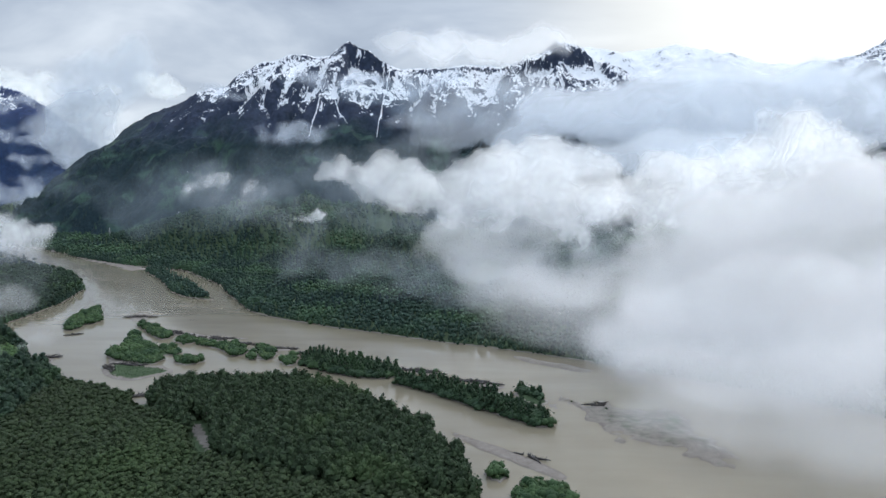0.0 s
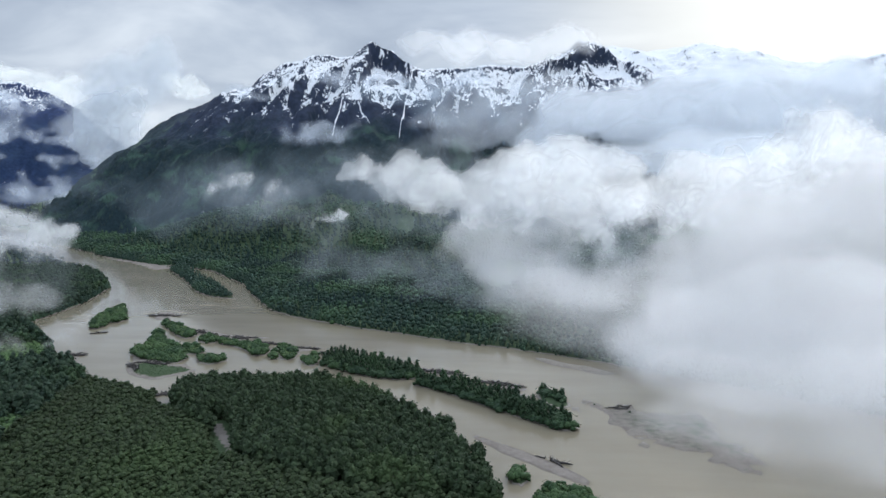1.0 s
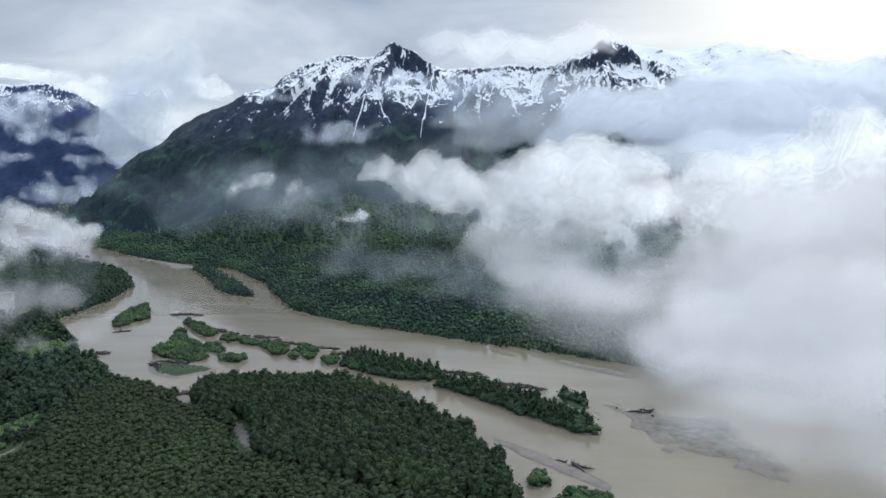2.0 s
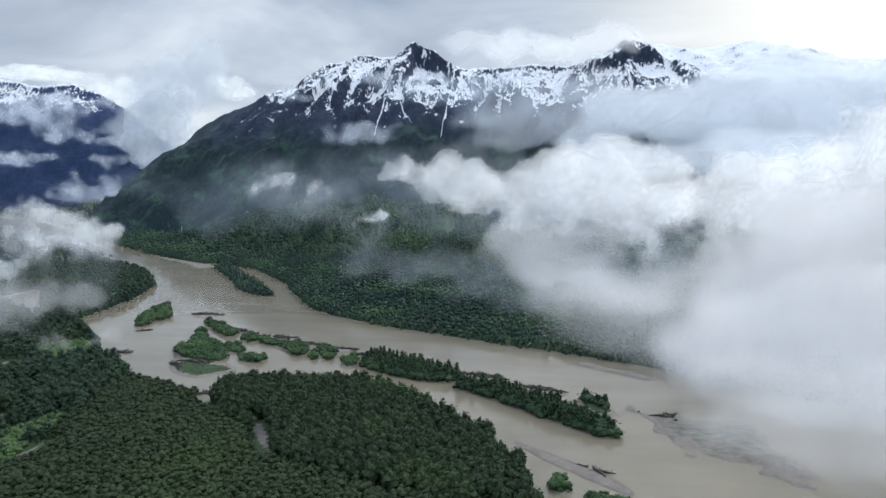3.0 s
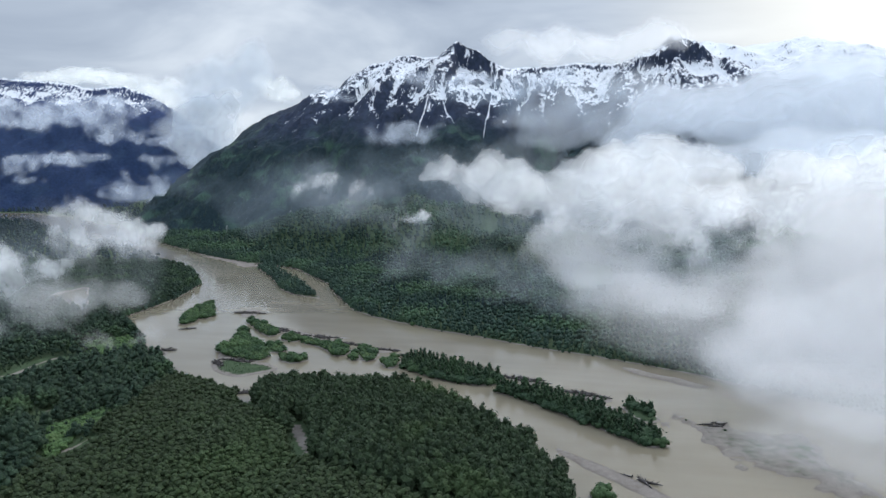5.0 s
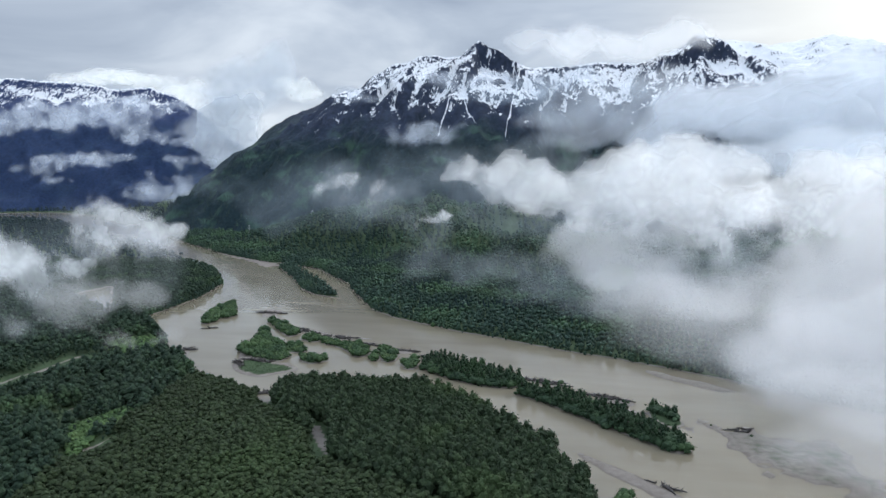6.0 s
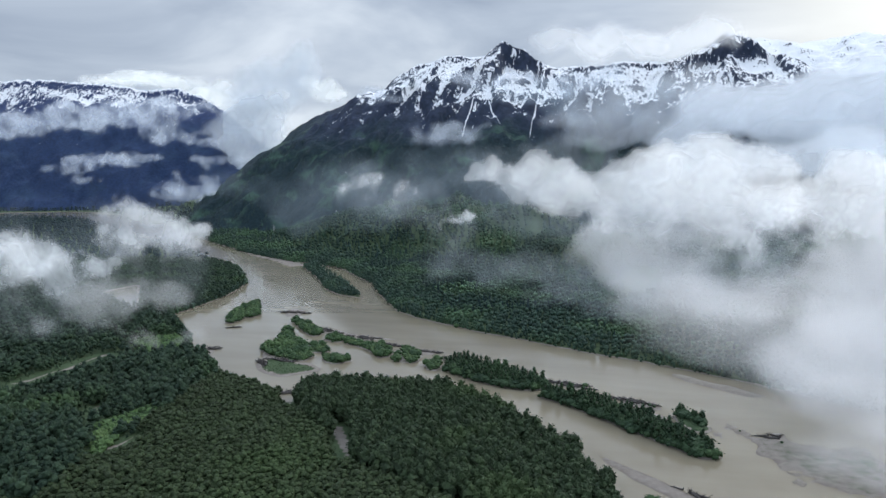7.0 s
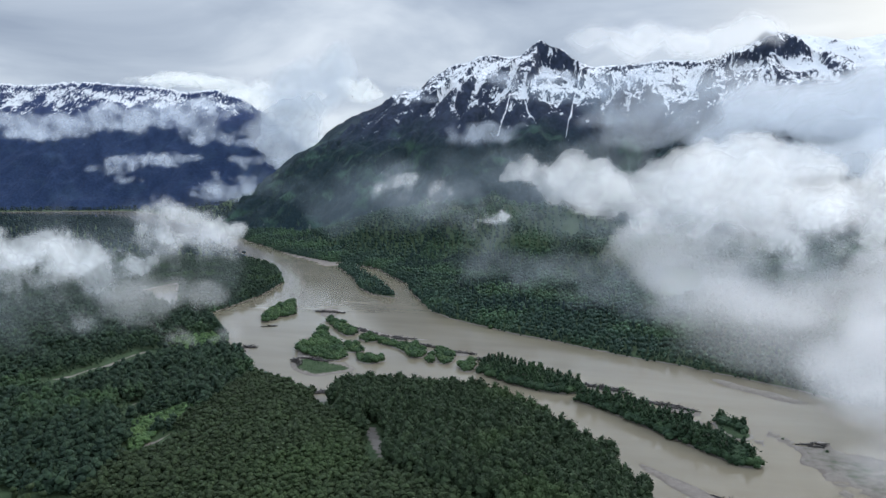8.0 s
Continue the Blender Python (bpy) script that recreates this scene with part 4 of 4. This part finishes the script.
LOGS = [drift_log(300 + i) for i in range(4)]
JAMS = [(-453, 1066, 17, 16, 0), (-25, 773, 20, 16, -20), (40, 729, 16, 16, -25), (-296, 688, 10, 14, 20), (-465, 828, 12, 12, 40), (-367, 780, 14, 14, -45), (-362, 800, 14, 7, -15),
        (-346, 951, 24, 12, -36), (-303, 930, 24, 12, -14), (-246, 897, 12, 8, -20), (-196, 875, 12, 9, -14), (66, 672, 10, 6, -60), (66, 536, 8, 3, -50), (148, 658, 10, 3, -10), (-166, 848, 9, 6, -30),
        (-340, 797, 14, 5, -25), (-488, 952, 9, 3, 10)]


def lay_logs():
    r = np.random.default_rng(17)
    unused = list(LOGS)
    for x, y, reach, count, way in JAMS:
        c, s = math.cos(radians(way)), math.sin(radians(way))
        for k in range(int(1.4 * count)):
            a, b = r.uniform(-1, 1) * reach, r.uniform(-0.22, 0.22) * reach
            px, py = x + c * a - s * b, y + s * a + c * b
            z = max(0.0, float(ground_height(np.array([px]), np.array([py]))[0]))
            m = Matrix.Translation((px, py, z + 0.1)) @ Matrix.Rotation(radians(way + r.uniform(-28, 28)) + (math.pi if r.random() < 0.5 else 0), 4, "Z")
            if unused:
                ob = unused.pop()
                ob.matrix_basis = m
            else:
                ob = copy_thing(LOGS[int(r.integers(0, 4))], m)
            size = r.uniform(7, 15)
            ob.scale = (size, size * 1.7, size * 1.9)


lay_logs()


def pylon():
    """A lattice power pylon: four legs, braces and three cross-arms."""
    base = new("power_pylon")
    steel, N, L, s, out = material("galvanised_steel")
    g = position(N)
    L.new(ramp_node(N, L, noise_node(N, L, g.outputs["Position"], 2.0), [(0.3, (0.32, 0.33, 0.34)), (0.7, (0.45, 0.46, 0.47))]), s.inputs["Base Color"])
    s.inputs["Metallic"].default_value, s.inputs["Roughness"].default_value = 0.6, 0.5
    for sx in (-1, 1):
        for sy in (-1, 1):
            part("leg", mesh_of("leg", *tube([(3.2 * sx, 3.2 * sy, -2), (1.0 * sx, 1.0 * sy, 20), (0.3 * sx, 0.3 * sy, 34)], (0.32, 0.28, 0.2), 4), steel), base)
    for k in range(6):
        z, w = 3 + 4.6 * k, 3.0 - 0.45 * k
        part("brace", mesh_of("brace", *tube([(-w, -w, z), (w, w * (-1) ** k, z + 3.6)], (0.16, 0.16), 4), steel), base)
    for z, w in ((23, 6.5), (27.5, 5.5), (32, 4.5)):
        part("cross_arm", mesh_of("cross_arm", *tube([(-w, 0, z), (0, 0, z + 0.8), (w, 0, z)], (0.18, 0.4, 0.18), 4), steel), base)
    return tagged(base, "grey lattice power pylon on the forested foothill", "pylon", "power pylons")


def on_ground(x, y):
    return float(ground_height(np.array([float(x)]), np.array([float(y)]))[0])


first_pylon = pylon()
first_pylon.matrix_basis = Matrix.Translation((-992, 2150, on_ground(-992, 2150)))
copy_thing(first_pylon, Matrix.Translation((-784, 2150, on_ground(-784, 2150))))


# ---- clouds ----
def build_cloud(name, label, puffs, mat, deep=0.8, gap=40.0, cell=12.0, power=1.0, ragged=0.55, size=110.0, floor=6.0, seed=0.0, heads=4, peak=1.0, crisp=None):
    """A cloud from rounded puffs (centre, half width, half height), torn by turbulence: upright sheets of droplets
    through its whole depth, set to face the camera.
    """
    rng = np.random.default_rng(int(seed) + 1)
    P = [tuple(float(q) for q in p) for p in puffs]
    for px, py, pz, rx, rz in list(P):   # smaller heads budding from each puff
        for k in range(heads):
            a = rng.uniform(-0.5, math.pi + 0.5)
            q = rng.uniform(0.28, 0.5)
            P.append((px + 0.85 * rx * math.cos(a), py + rng.uniform(-0.5, 0.5) * deep * rx, pz + 0.8 * rz * math.sin(a), q * rx, q * min(rz * 1.3, rx)))
    P = np.array(P)
    half_depth = np.maximum(deep * P[:, 3], gap * 0.8)

    def field(x, y, z):
        total = np.zeros(x.shape)
        for (px, py, pz, rx, rz), ry in zip(P, half_depth):
            total = total + np.exp(-1.5 * (((x - px) / rx) ** 2 + ((y - py) / ry) ** 2 + ((z - pz) / rz) ** 2))
        return 1.7 * (1 - np.exp(-total / 1.1))

    def lumps(x, y, z, octaves=4):
        total, amp = 0, 1.0
        for o in range(octaves):
            q = 2.1 ** o / size
            total = total + amp * (2.4 * np.sqrt(vnoise(x * q + 7.1 * o, y * q + seed, z * q + 3.7 * o) ** 2 + 0.012) - 0.68)
            amp *= 0.52
        return total / 1.9

    def body(x, y, z, shift=0.0):
        wx, wz = x + 0.25 * size * fbm(x, y, z + seed + 300, size, 2), z + 0.25 * size * fbm(x, y, z + seed + 600, size, 2)
        d = field(wx, y, wz)
        y = y + shift
        turb = fbm(wx, y, wz + seed, size, 5, 0.58 if crisp else 0.52)
        if crisp:   # cauliflower heads: rounded lumps with creases between them, sharp above and soft below
            v = d + ragged * lumps(wx, y, wz) * (0.25 + np.minimum(d, 1) * 0.75)
            low = 1 - smooth(crisp[0], crisp[1], z + 0.12 * turb * size)
            full = smooth(0.34, 0.34 + crisp[2] + 0.85 * low, v + 0.50 * turb)
            return peak * full * smooth(floor, floor + 25, z) * (1 - (1 - crisp[3]) * low)
        return peak * smooth(0.15, 0.95, d + ragged * turb * (0.35 + np.minimum(d, 1) * 0.65)) * smooth(floor, floor + 25, z)

    y0, y1 = (P[:, 1] - half_depth).min(), (P[:, 1] + half_depth).max()
    x0, x1 = (P[:, 0] - 1.5 * P[:, 3]).min(), (P[:, 0] + 1.5 * P[:, 3]).max()
    z0, z1 = max(floor, (P[:, 2] - 1.5 * P[:, 4]).min()), (P[:, 2] + 1.5 * P[:, 4]).max()
    gx, gz = np.arange(x0, x1 + cell, cell), np.arange(z0, z1 + cell, cell)
    n = max(3, int(round((y1 - y0) / gap)))
    vs, fs, ds, count = [], [], [], 0
    for k in range(n):
        x, z = (q.ravel() for q in np.meshgrid(gx, gz))
        y = y0 + (y1 - y0) * (k + 0.5) / n + gap * 0.55 * fbm(x, z, seed, size * 1.2, 2)
        d = body(x, y, z, rng.uniform(-0.5, 0.5) * size if crisp else 0.0)
        faces = grid_faces(len(gx), len(gz))
        faces = faces[(d[faces] > 0.015).any(1)]
        if not len(faces):
            continue
        used = np.unique(faces)
        index = np.full(len(x), -1)
        index[used] = np.arange(len(used))
        vs.append(np.stack([x, y, z], 1)[used])
        fs.append(index[faces] + count)
        ds.append(d[used])
        count += len(used)
    v, thick = np.concatenate(vs), np.concatenate(ds)
    # outward: the way in which the cloud thins, then tipped up and towards the camera
    x, y, z = v.T
    e = 0.10 * size
    def round_form(x, y, z):
        if crisp:
            return field(x, y, z) + 0.8 * ragged * lumps(x, y, z, 2)
        return field(x, y, z) + 0.35 * fbm(x, y, z + seed, 0.8 * size, 2)
    slope = np.stack([round_form(x - e, y, z) - round_form(x + e, y, z), round_form(x, y - e, z) - round_form(x, y + e, z), round_form(x, y, z - e) - round_form(x, y, z + e)], 1)
    slope = 0.75 * slope / (np.linalg.norm(slope, axis=1)[:, None] + 0.30)
    if crisp:
        slope = slope * (0.5, 0.15, 0.60) + (0.0, -0.28, 0.27)
    else:
        slope = slope * (0.4, 0.0, 0.35) + (0.0, -0.4, 0.25)   # mostly lit from above
    ob = new(name, mesh_of(name, v, np.concatenate(fs), mat, True, (thick, slope, power)))
    return tagged(ob, label, "cloud", kind="stuff")


CLOUD = cloud_material("cloud_droplets", 46.0, 0.9, strength=0.88, tear=4.4, rough=0.60, edge=0.42)
HAZE = cloud_material("blue_haze_droplets", 110.0, 0.6, (0.74, 0.88, 1.0), 0.60, 3.6, 0.56)
HAZE_NEAR = cloud_material("thin_mist_droplets", 60.0, 0.6, (0.84, 0.93, 1.0), 0.64, 3.8, 0.58)
WISP = cloud_material("torn_cloud_droplets", 75.0, 0.9, (0.82, 0.90, 1.0), 0.66, 4.0, 0.57, 0.54, 0.55)
FLANK = cloud_material("flank_cloud_droplets", 150.0, 0.9, (0.90, 0.95, 1.0), 0.72, 3.6, 0.58, 0.535, 0.6)
PUFF = cloud_material("small_cloud_droplets", 36.0, 0.9, (0.95, 0.96, 0.96), 0.80, 4.6, 0.56, 0.545, 0.6)
LOW = cloud_material("low_cloud_droplets", 24.0, 0.9, (0.93, 0.95, 0.96), 0.78, 4.4, 0.55, 0.54, 0.6)
GAP = cloud_material("gap_cloud_droplets", 160.0, 0.9, (0.86, 0.93, 1.0), 0.60, 2.4, 0.52)
MIST = cloud_material("mist_droplets", 60.0, 0.45, strength=0.62)
FAR_CLOUD = cloud_material("far_cloud_droplets", 100.0, 0.9, strength=0.78)
BRIGHT = cloud_material("bright_cloud_droplets", 80.0, 0.9, (0.97, 0.99, 0.96), 0.80, 3.2, 0.56)

build_cloud("cloud_bank", "billowing white cloud bank hanging in front of the mountain",
            [(-185, 1330, 220, 36, 28), (-129, 1330, 220, 44, 34), (-79, 1330, 203, 48, 40), (-34, 1335, 171, 54, 46), (-103, 1330, 175, 40, 30), (39, 1350, 180, 57, 48), (81, 1350, 210, 56, 48), (136, 1355, 232, 57, 50),
             (186, 1355, 246, 47, 44), (238, 1350, 210, 53, 48), (283, 1350, 190, 53, 50), (176, 1350, 160, 99, 85), (64, 1340, 132, 76, 60), (269, 1350, 106, 115, 100), (397, 1350, 178, 56, 50), (439, 1350, 198, 46, 46),
             (386, 1350, 80, 127, 110), (477, 1360, 129, 99, 90), (515, 1360, 190, 65, 60), (620, 1370, 150, 150, 130), (760, 1380, 140, 170, 150), (209, 1330, 25, 100, 75), (347, 1330, -10, 122, 110), (486, 1330, -10, 141, 120),
             (640, 1340, 0, 180, 150), (114, 1330, 70, 75, 55)], CLOUD, 0.55, 14.0, 7.0, 0.40, 0.80, 100.0, heads=4, peak=0.85, crisp=(60, 190, 0.66, 0.26))
build_cloud("valley_fog", "grey-white fog lying over the river", [(205, 760, 62, 62, 38), (281, 760, 39, 88, 53), (373, 760, 28, 118, 82), (493, 760, 39, 118, 118), (270, 690, 26, 85, 42), (330, 620, 40, 90, 48)],
            MIST, 0.8, 18.0, 11.0, 0.49, 0.6, 130.0, 2.0, 31.0, 2)
build_cloud("drifting_fog", "thin grey fog drifting low over the gravel bars", [(165, 515, 42, 42, 24), (176, 470, 46, 43, 21), (240, 470, 54, 65, 43), (295, 470, 30, 65, 54), (304, 470, 108, 73, 73)],
            MIST, 0.9, 20.0, 8.0, 0.30, 0.4, 120.0, 2.0, 47.0, 0)
build_cloud("flank_cloud", "soft grey cloud layer lying against the mountain flank",
            [(480, 2450, 375, 267, 76), (690, 2450, 385, 343, 115), (420, 2430, 300, 230, 60), (760, 2430, 290, 300, 70), (1150, 2430, 290, 300, 70), (1067, 2450, 420, 381, 135), (1404, 2450, 400, 286, 120)],
            FLANK, 0.35, 20.0, 17.0, 0.27, 0.9, 210.0, 5.0, 61.0)
build_cloud("middle_cloud", "soft grey cloud between the bank and the mountain flank", [(170, 1900, 215, 130, 40), (330, 1900, 262, 150, 55), (530, 1900, 262, 190, 60), (760, 1900, 250, 220, 70)],
            FLANK, 0.4, 26.0, 14.0, 0.24, 0.9, 170.0, 5.0, 64.0, 3)
build_cloud("flank_haze", "thin grey cloud trailing off along the mountain flank", [(230, 2450, 400, 220, 80), (30, 2450, 390, 180, 70), (330, 2500, 470, 240, 70), (120, 2500, 330, 200, 60)],
            FLANK, 0.35, 36.0, 15.0, 0.14, 1.2, 190.0, 5.0, 67.0)
build_cloud("summit_cloud", "pale cloud wrapping the ridge beside the summit", [(-55, 3020, 715, 190, 61), (176, 3020, 708, 213, 71), (385, 3020, 726, 142, 66), (-194, 3020, 749, 83, 38)],
            FAR_CLOUD, 0.35, 26.0, 14.0, 0.26, 0.9, 170.0, 5.0, 71.0, 0)
for i, puffs in enumerate(([(-868, 2800, 500, 103, 32)], [(-437, 2750, 551, 137, 32), (-302, 2750, 544, 114, 27)], [(-555, 2500, 321, 91, 45), (-418, 2500, 343, 91, 34)],
                           [(-53, 2750, 522, 137, 68)])):
    build_cloud("cloud_wisp", "torn wisp of cloud drifting across the snowy slope", puffs, WISP, 0.6, 26.0, 10.0, 0.55, 1.4, 110.0, 5.0, 80.0 + 7 * i, 4, 0.42)
build_cloud("small_cloud", "small ragged cloud floating before the dark slope", [(-429, 1300, 200, 34, 20), (-386, 1300, 190, 40, 28), (-344, 1300, 170, 32, 24), (-397, 1300, 160, 42, 18), (-457, 1300, 180, 30, 18)],
            PUFF, 0.7, 9.0, 4.0, 0.40, 1.05, 58.0, 5.0, 91.0, 3, 0.55, (130, 205, 1.0, 0.35))
build_cloud("small_cloud", "little white puff of cloud floating before the forest", [(-222, 1200, 142, 22, 16), (-241, 1200, 128, 19, 12), (-201, 1200, 140, 15, 10)],
            PUFF, 0.8, 6.0, 3.0, 0.40, 1.0, 34.0, 5.0, 97.0, 3, 0.52, (105, 150, 0.8, 0.4))
build_cloud("low_cloud", "ragged white cloud drifting low over the delta forest",
            [(-383, 567, 193, 13, 10), (-392, 567, 180, 17, 13), (-366, 567, 182, 18, 14), (-346, 570, 173, 19, 14), (-374, 567, 164, 25, 18), (-331, 572, 160, 22, 15), (-357, 567, 146, 32, 18), (-398, 565, 155, 20, 14), (-316, 574, 147, 18, 12), (-340, 570, 126, 32, 14), (-375, 565, 124, 30, 14)],
            LOW, 0.8, 4.5, 2.6, 0.40, 1.1, 40.0, 5.0, 101.0, 3, 0.60, (132, 172, 1.05, 0.34))
build_cloud("low_cloud", "thin streaks of grey cloud over the delta forest",
            [(-456, 540, 150, 40, 18), (-430, 545, 132, 40, 19), (-404, 550, 118, 32, 15), (-489, 531, 136, 52, 26), (-453, 540, 100, 36, 15), (-395, 552, 140, 26, 13), (-500, 531, 98, 48, 22), (-366, 556, 116, 26, 11), (-550, 520, 130, 54, 44), (-340, 560, 108, 20, 9)],
            LOW, 0.8, 8.0, 3.2, 0.58, 1.15, 40.0, 5.0, 103.0, 3, 0.56, (105, 150, 0.9, 0.4))
build_cloud("far_cloud_band", "long band of cloud lying across the distant range",
            [(-3280, 3300, 487, 221, 48), (-2989, 3300, 435, 318, 59), (-2702, 3300, 478, 273, 58), (-2394, 3300, 492, 262, 68), (-2166, 3300, 452, 191, 61), (-2025, 3300, 374, 172, 39),
             (-2162, 3300, 544, 284, 33), (-1894, 3300, 506, 138, 32), (-3500, 3300, 500, 200, 50)], WISP, 0.3, 24.0, 13.0, 0.60, 1.3, 150.0, 5.0, 111.0, 4, 0.45)
build_cloud("far_cloud", "small torn cloud hanging before the distant range", [(-2473, 3300, 263, 200, 43), (-2305, 3300, 277, 131, 28), (-2665, 3300, 219, 138, 47), (-2581, 3300, 161, 102, 23), (-2206, 3300, 271, 129, 19)],
            WISP, 0.35, 22.0, 11.0, 0.60, 1.5, 100.0, 5.0, 121.0, 4, 0.42)
build_cloud("far_cloud", "pale cloud filling the mouth of the side valley",
            [(-2055, 4020, 395, 136, 190), (-2114, 4020, 218, 153, 70), (-1948, 4020, 522, 167, 173), (-1902, 4020, 363, 117, 127)],
            GAP, 0.3, 20.0, 13.0, 0.46, 1.2, 130.0, 5.0, 127.0, 4, 0.9)
build_cloud("far_cloud", "wisps of cloud rising at the foot of the side valley", [(-1938, 3100, 153, 66, 58), (-1865, 3100, 101, 148, 47), (-1746, 3100, 115, 116, 52), (-1917, 3480, 261, 134, 39), (-1958, 3480, 354, 119, 33), (-1991, 3480, 168, 90, 39)],
            WISP, 0.5, 26.0, 11.0, 0.45, 1.4, 100.0, 5.0, 129.0, 4, 0.42)
build_cloud("gap_cloud", "bright cloud filling the gap between two mountains", [(-2051, 4052, 456, 205, 274), (-1883, 4096, 722, 240, 205), (-2156, 4024, 186, 137, 137)],
            GAP, 0.3, 28.0, 16.0, 0.26, 1.1, 200.0, 5.0, 131.0, 3)

build_cloud("slope_mist", "thin grey mist hanging along the forested slope",
            [(-793, 1750, 179, 204, 61), (-494, 1750, 192, 190, 81), (-250, 1750, 179, 190, 75), (-87, 1750, 70, 204, 47), (-661, 1750, 100, 204, 47), (49, 1750, 70, 163, 95)],
            HAZE, 0.35, 50.0, 16.0, 0.10, 1.5, 200.0, 12.0, 141.0, 3, 0.6)
build_cloud("cloud_fringe", "thin ragged fringe under the edge of the cloud bank", [(32, 1150, 103, 62, 44), (86, 1130, 50, 62, 48), (160, 1050, 40, 80, 34), (265, 1080, 62, 100, 44), (60, 1250, 95, 75, 40), (155, 1250, 105, 90, 45), (120, 1250, 50, 90, 45)],
            MIST, 0.6, 30.0, 10.0, 0.35, 0.9, 110.0, 5.0, 151.0)
build_cloud("slope_cloud", "grey veil of cloud across the mountain face", [(-297, 2650, 486, 189, 52), (-49, 2600, 445, 189, 94), (137, 2550, 425, 168, 84), (-627, 2700, 527, 84, 42)],
            HAZE, 0.35, 50.0, 15.0, 0.42, 1.2, 170.0, 5.0, 161.0, 3, 0.5)
build_cloud("forest_mist", "faint mist rising from the delta forest", [(-352, 528, 87, 17, 15), (-381, 520, 105, 21, 15), (-338, 532, 123, 26, 13), (-372, 523, 123, 30, 13), (-309, 539, 92, 13, 8)],
            MIST, 0.7, 12.0, 4.0, 0.5, 1.2, 36.0, 5.0, 171.0, 3, 0.6)
build_cloud("river_fog", "dense pale fog filling the valley over the river", [(365, 900, 80, 140, 112), (510, 900, 60, 154, 140), (700, 880, 100, 170, 170), (290, 900, 52, 70, 50)], MIST, 0.5, 12.0, 13.0, 0.50, 0.6, 130.0, 2.0, 181.0)

# added puffs standing in for a bright hole in the sky
build_cloud("bright_cloud", "small white cloud added in place of a bright hole in the grey overcast", [(-1763, 4500, 732, 103, 69), (-1672, 4500, 696, 88, 48), (-2044, 4500, 700, 67, 49), (-1836, 4500, 785, 66, 34)],
            BRIGHT, 0.6, 16.0, 12.0, 0.30, 0.7, 110.0, 5.0, 191.0, 4, 0.7)
build_cloud("crest_cloud", "pale bright cloud resting on the distant crest", [(-2579, 4450, 726, 289, 66), (-2962, 4450, 811, 510, 37), (-2415, 4450, 648, 164, 58), (-2313, 4450, 609, 89, 51)],
            BRIGHT, 0.3, 22.0, 15.0, 0.25, 0.7, 160.0, 5.0, 201.0, 2)


# ---- thin veils round the clouds ----
def veil(label, puffs, grow, amount, gap, cell, size, seed, mat):
    wider = [(x, y, z, grow * rx, grow * 1.1 * rz) for x, y, z, rx, rz in puffs]
    return build_cloud("cloud_veil", label, wider, mat, 0.6, gap, cell, amount, 1.5, size, 8.0, seed, 2, 0.55)


veil("thin veil of mist trailing from the cloud bank", [(-150, 1330, 205, 80, 42), (-67, 1330, 175, 94, 57), (20, 1310, 160, 90, 60), (100, 1290, 130, 90, 80), (170, 1250, 90, 100, 80), (230, 1200, 60, 100, 60)],
     1.45, 0.15, 40.0, 12.0, 120.0, 211.0, HAZE_NEAR)
veil("wisps of mist trailing from the small clouds", [(-417, 1290, 194, 45, 25), (-367, 1290, 180, 50, 30), (-332, 1290, 160, 45, 30), (-219, 1190, 137, 32, 18), (-240, 1190, 126, 28, 16), (-290, 1240, 150, 40, 22)],
     1.6, 0.13, 30.0, 9.0, 70.0, 223.0, HAZE_NEAR)
veil("ragged mist trailing below the low cloud", [(-360, 560, 165, 34, 28), (-387, 555, 150, 34, 30), (-465, 535, 150, 50, 26), (-440, 540, 120, 56, 22), (-486, 530, 105, 56, 26), (-345, 565, 140, 34, 20)],
     1.3, 0.05, 14.0, 6.0, 40.0, 233.0, HAZE_NEAR)
veil("thin mist drifting over the far bank forest", [(-30, 1150, 40, 120, 26), (80, 1080, 34, 110, 24), (-160, 1300, 50, 130, 28), (120, 1000, 30, 90, 22)], 1.3, 0.12, 40.0, 12.0, 100.0, 241.0, HAZE_NEAR)

build_cloud("fog_fringe", "thin ragged edge of the fog over the far bank", [(105, 760, 80, 75, 35), (190, 740, 62, 80, 42), (120, 850, 68, 90, 40), (220, 690, 42, 80, 36), (170, 950, 60, 90, 40)],
            MIST, 0.8, 20.0, 10.0, 0.20, 1.1, 120.0, 2.0, 251.0, 2, 0.75)
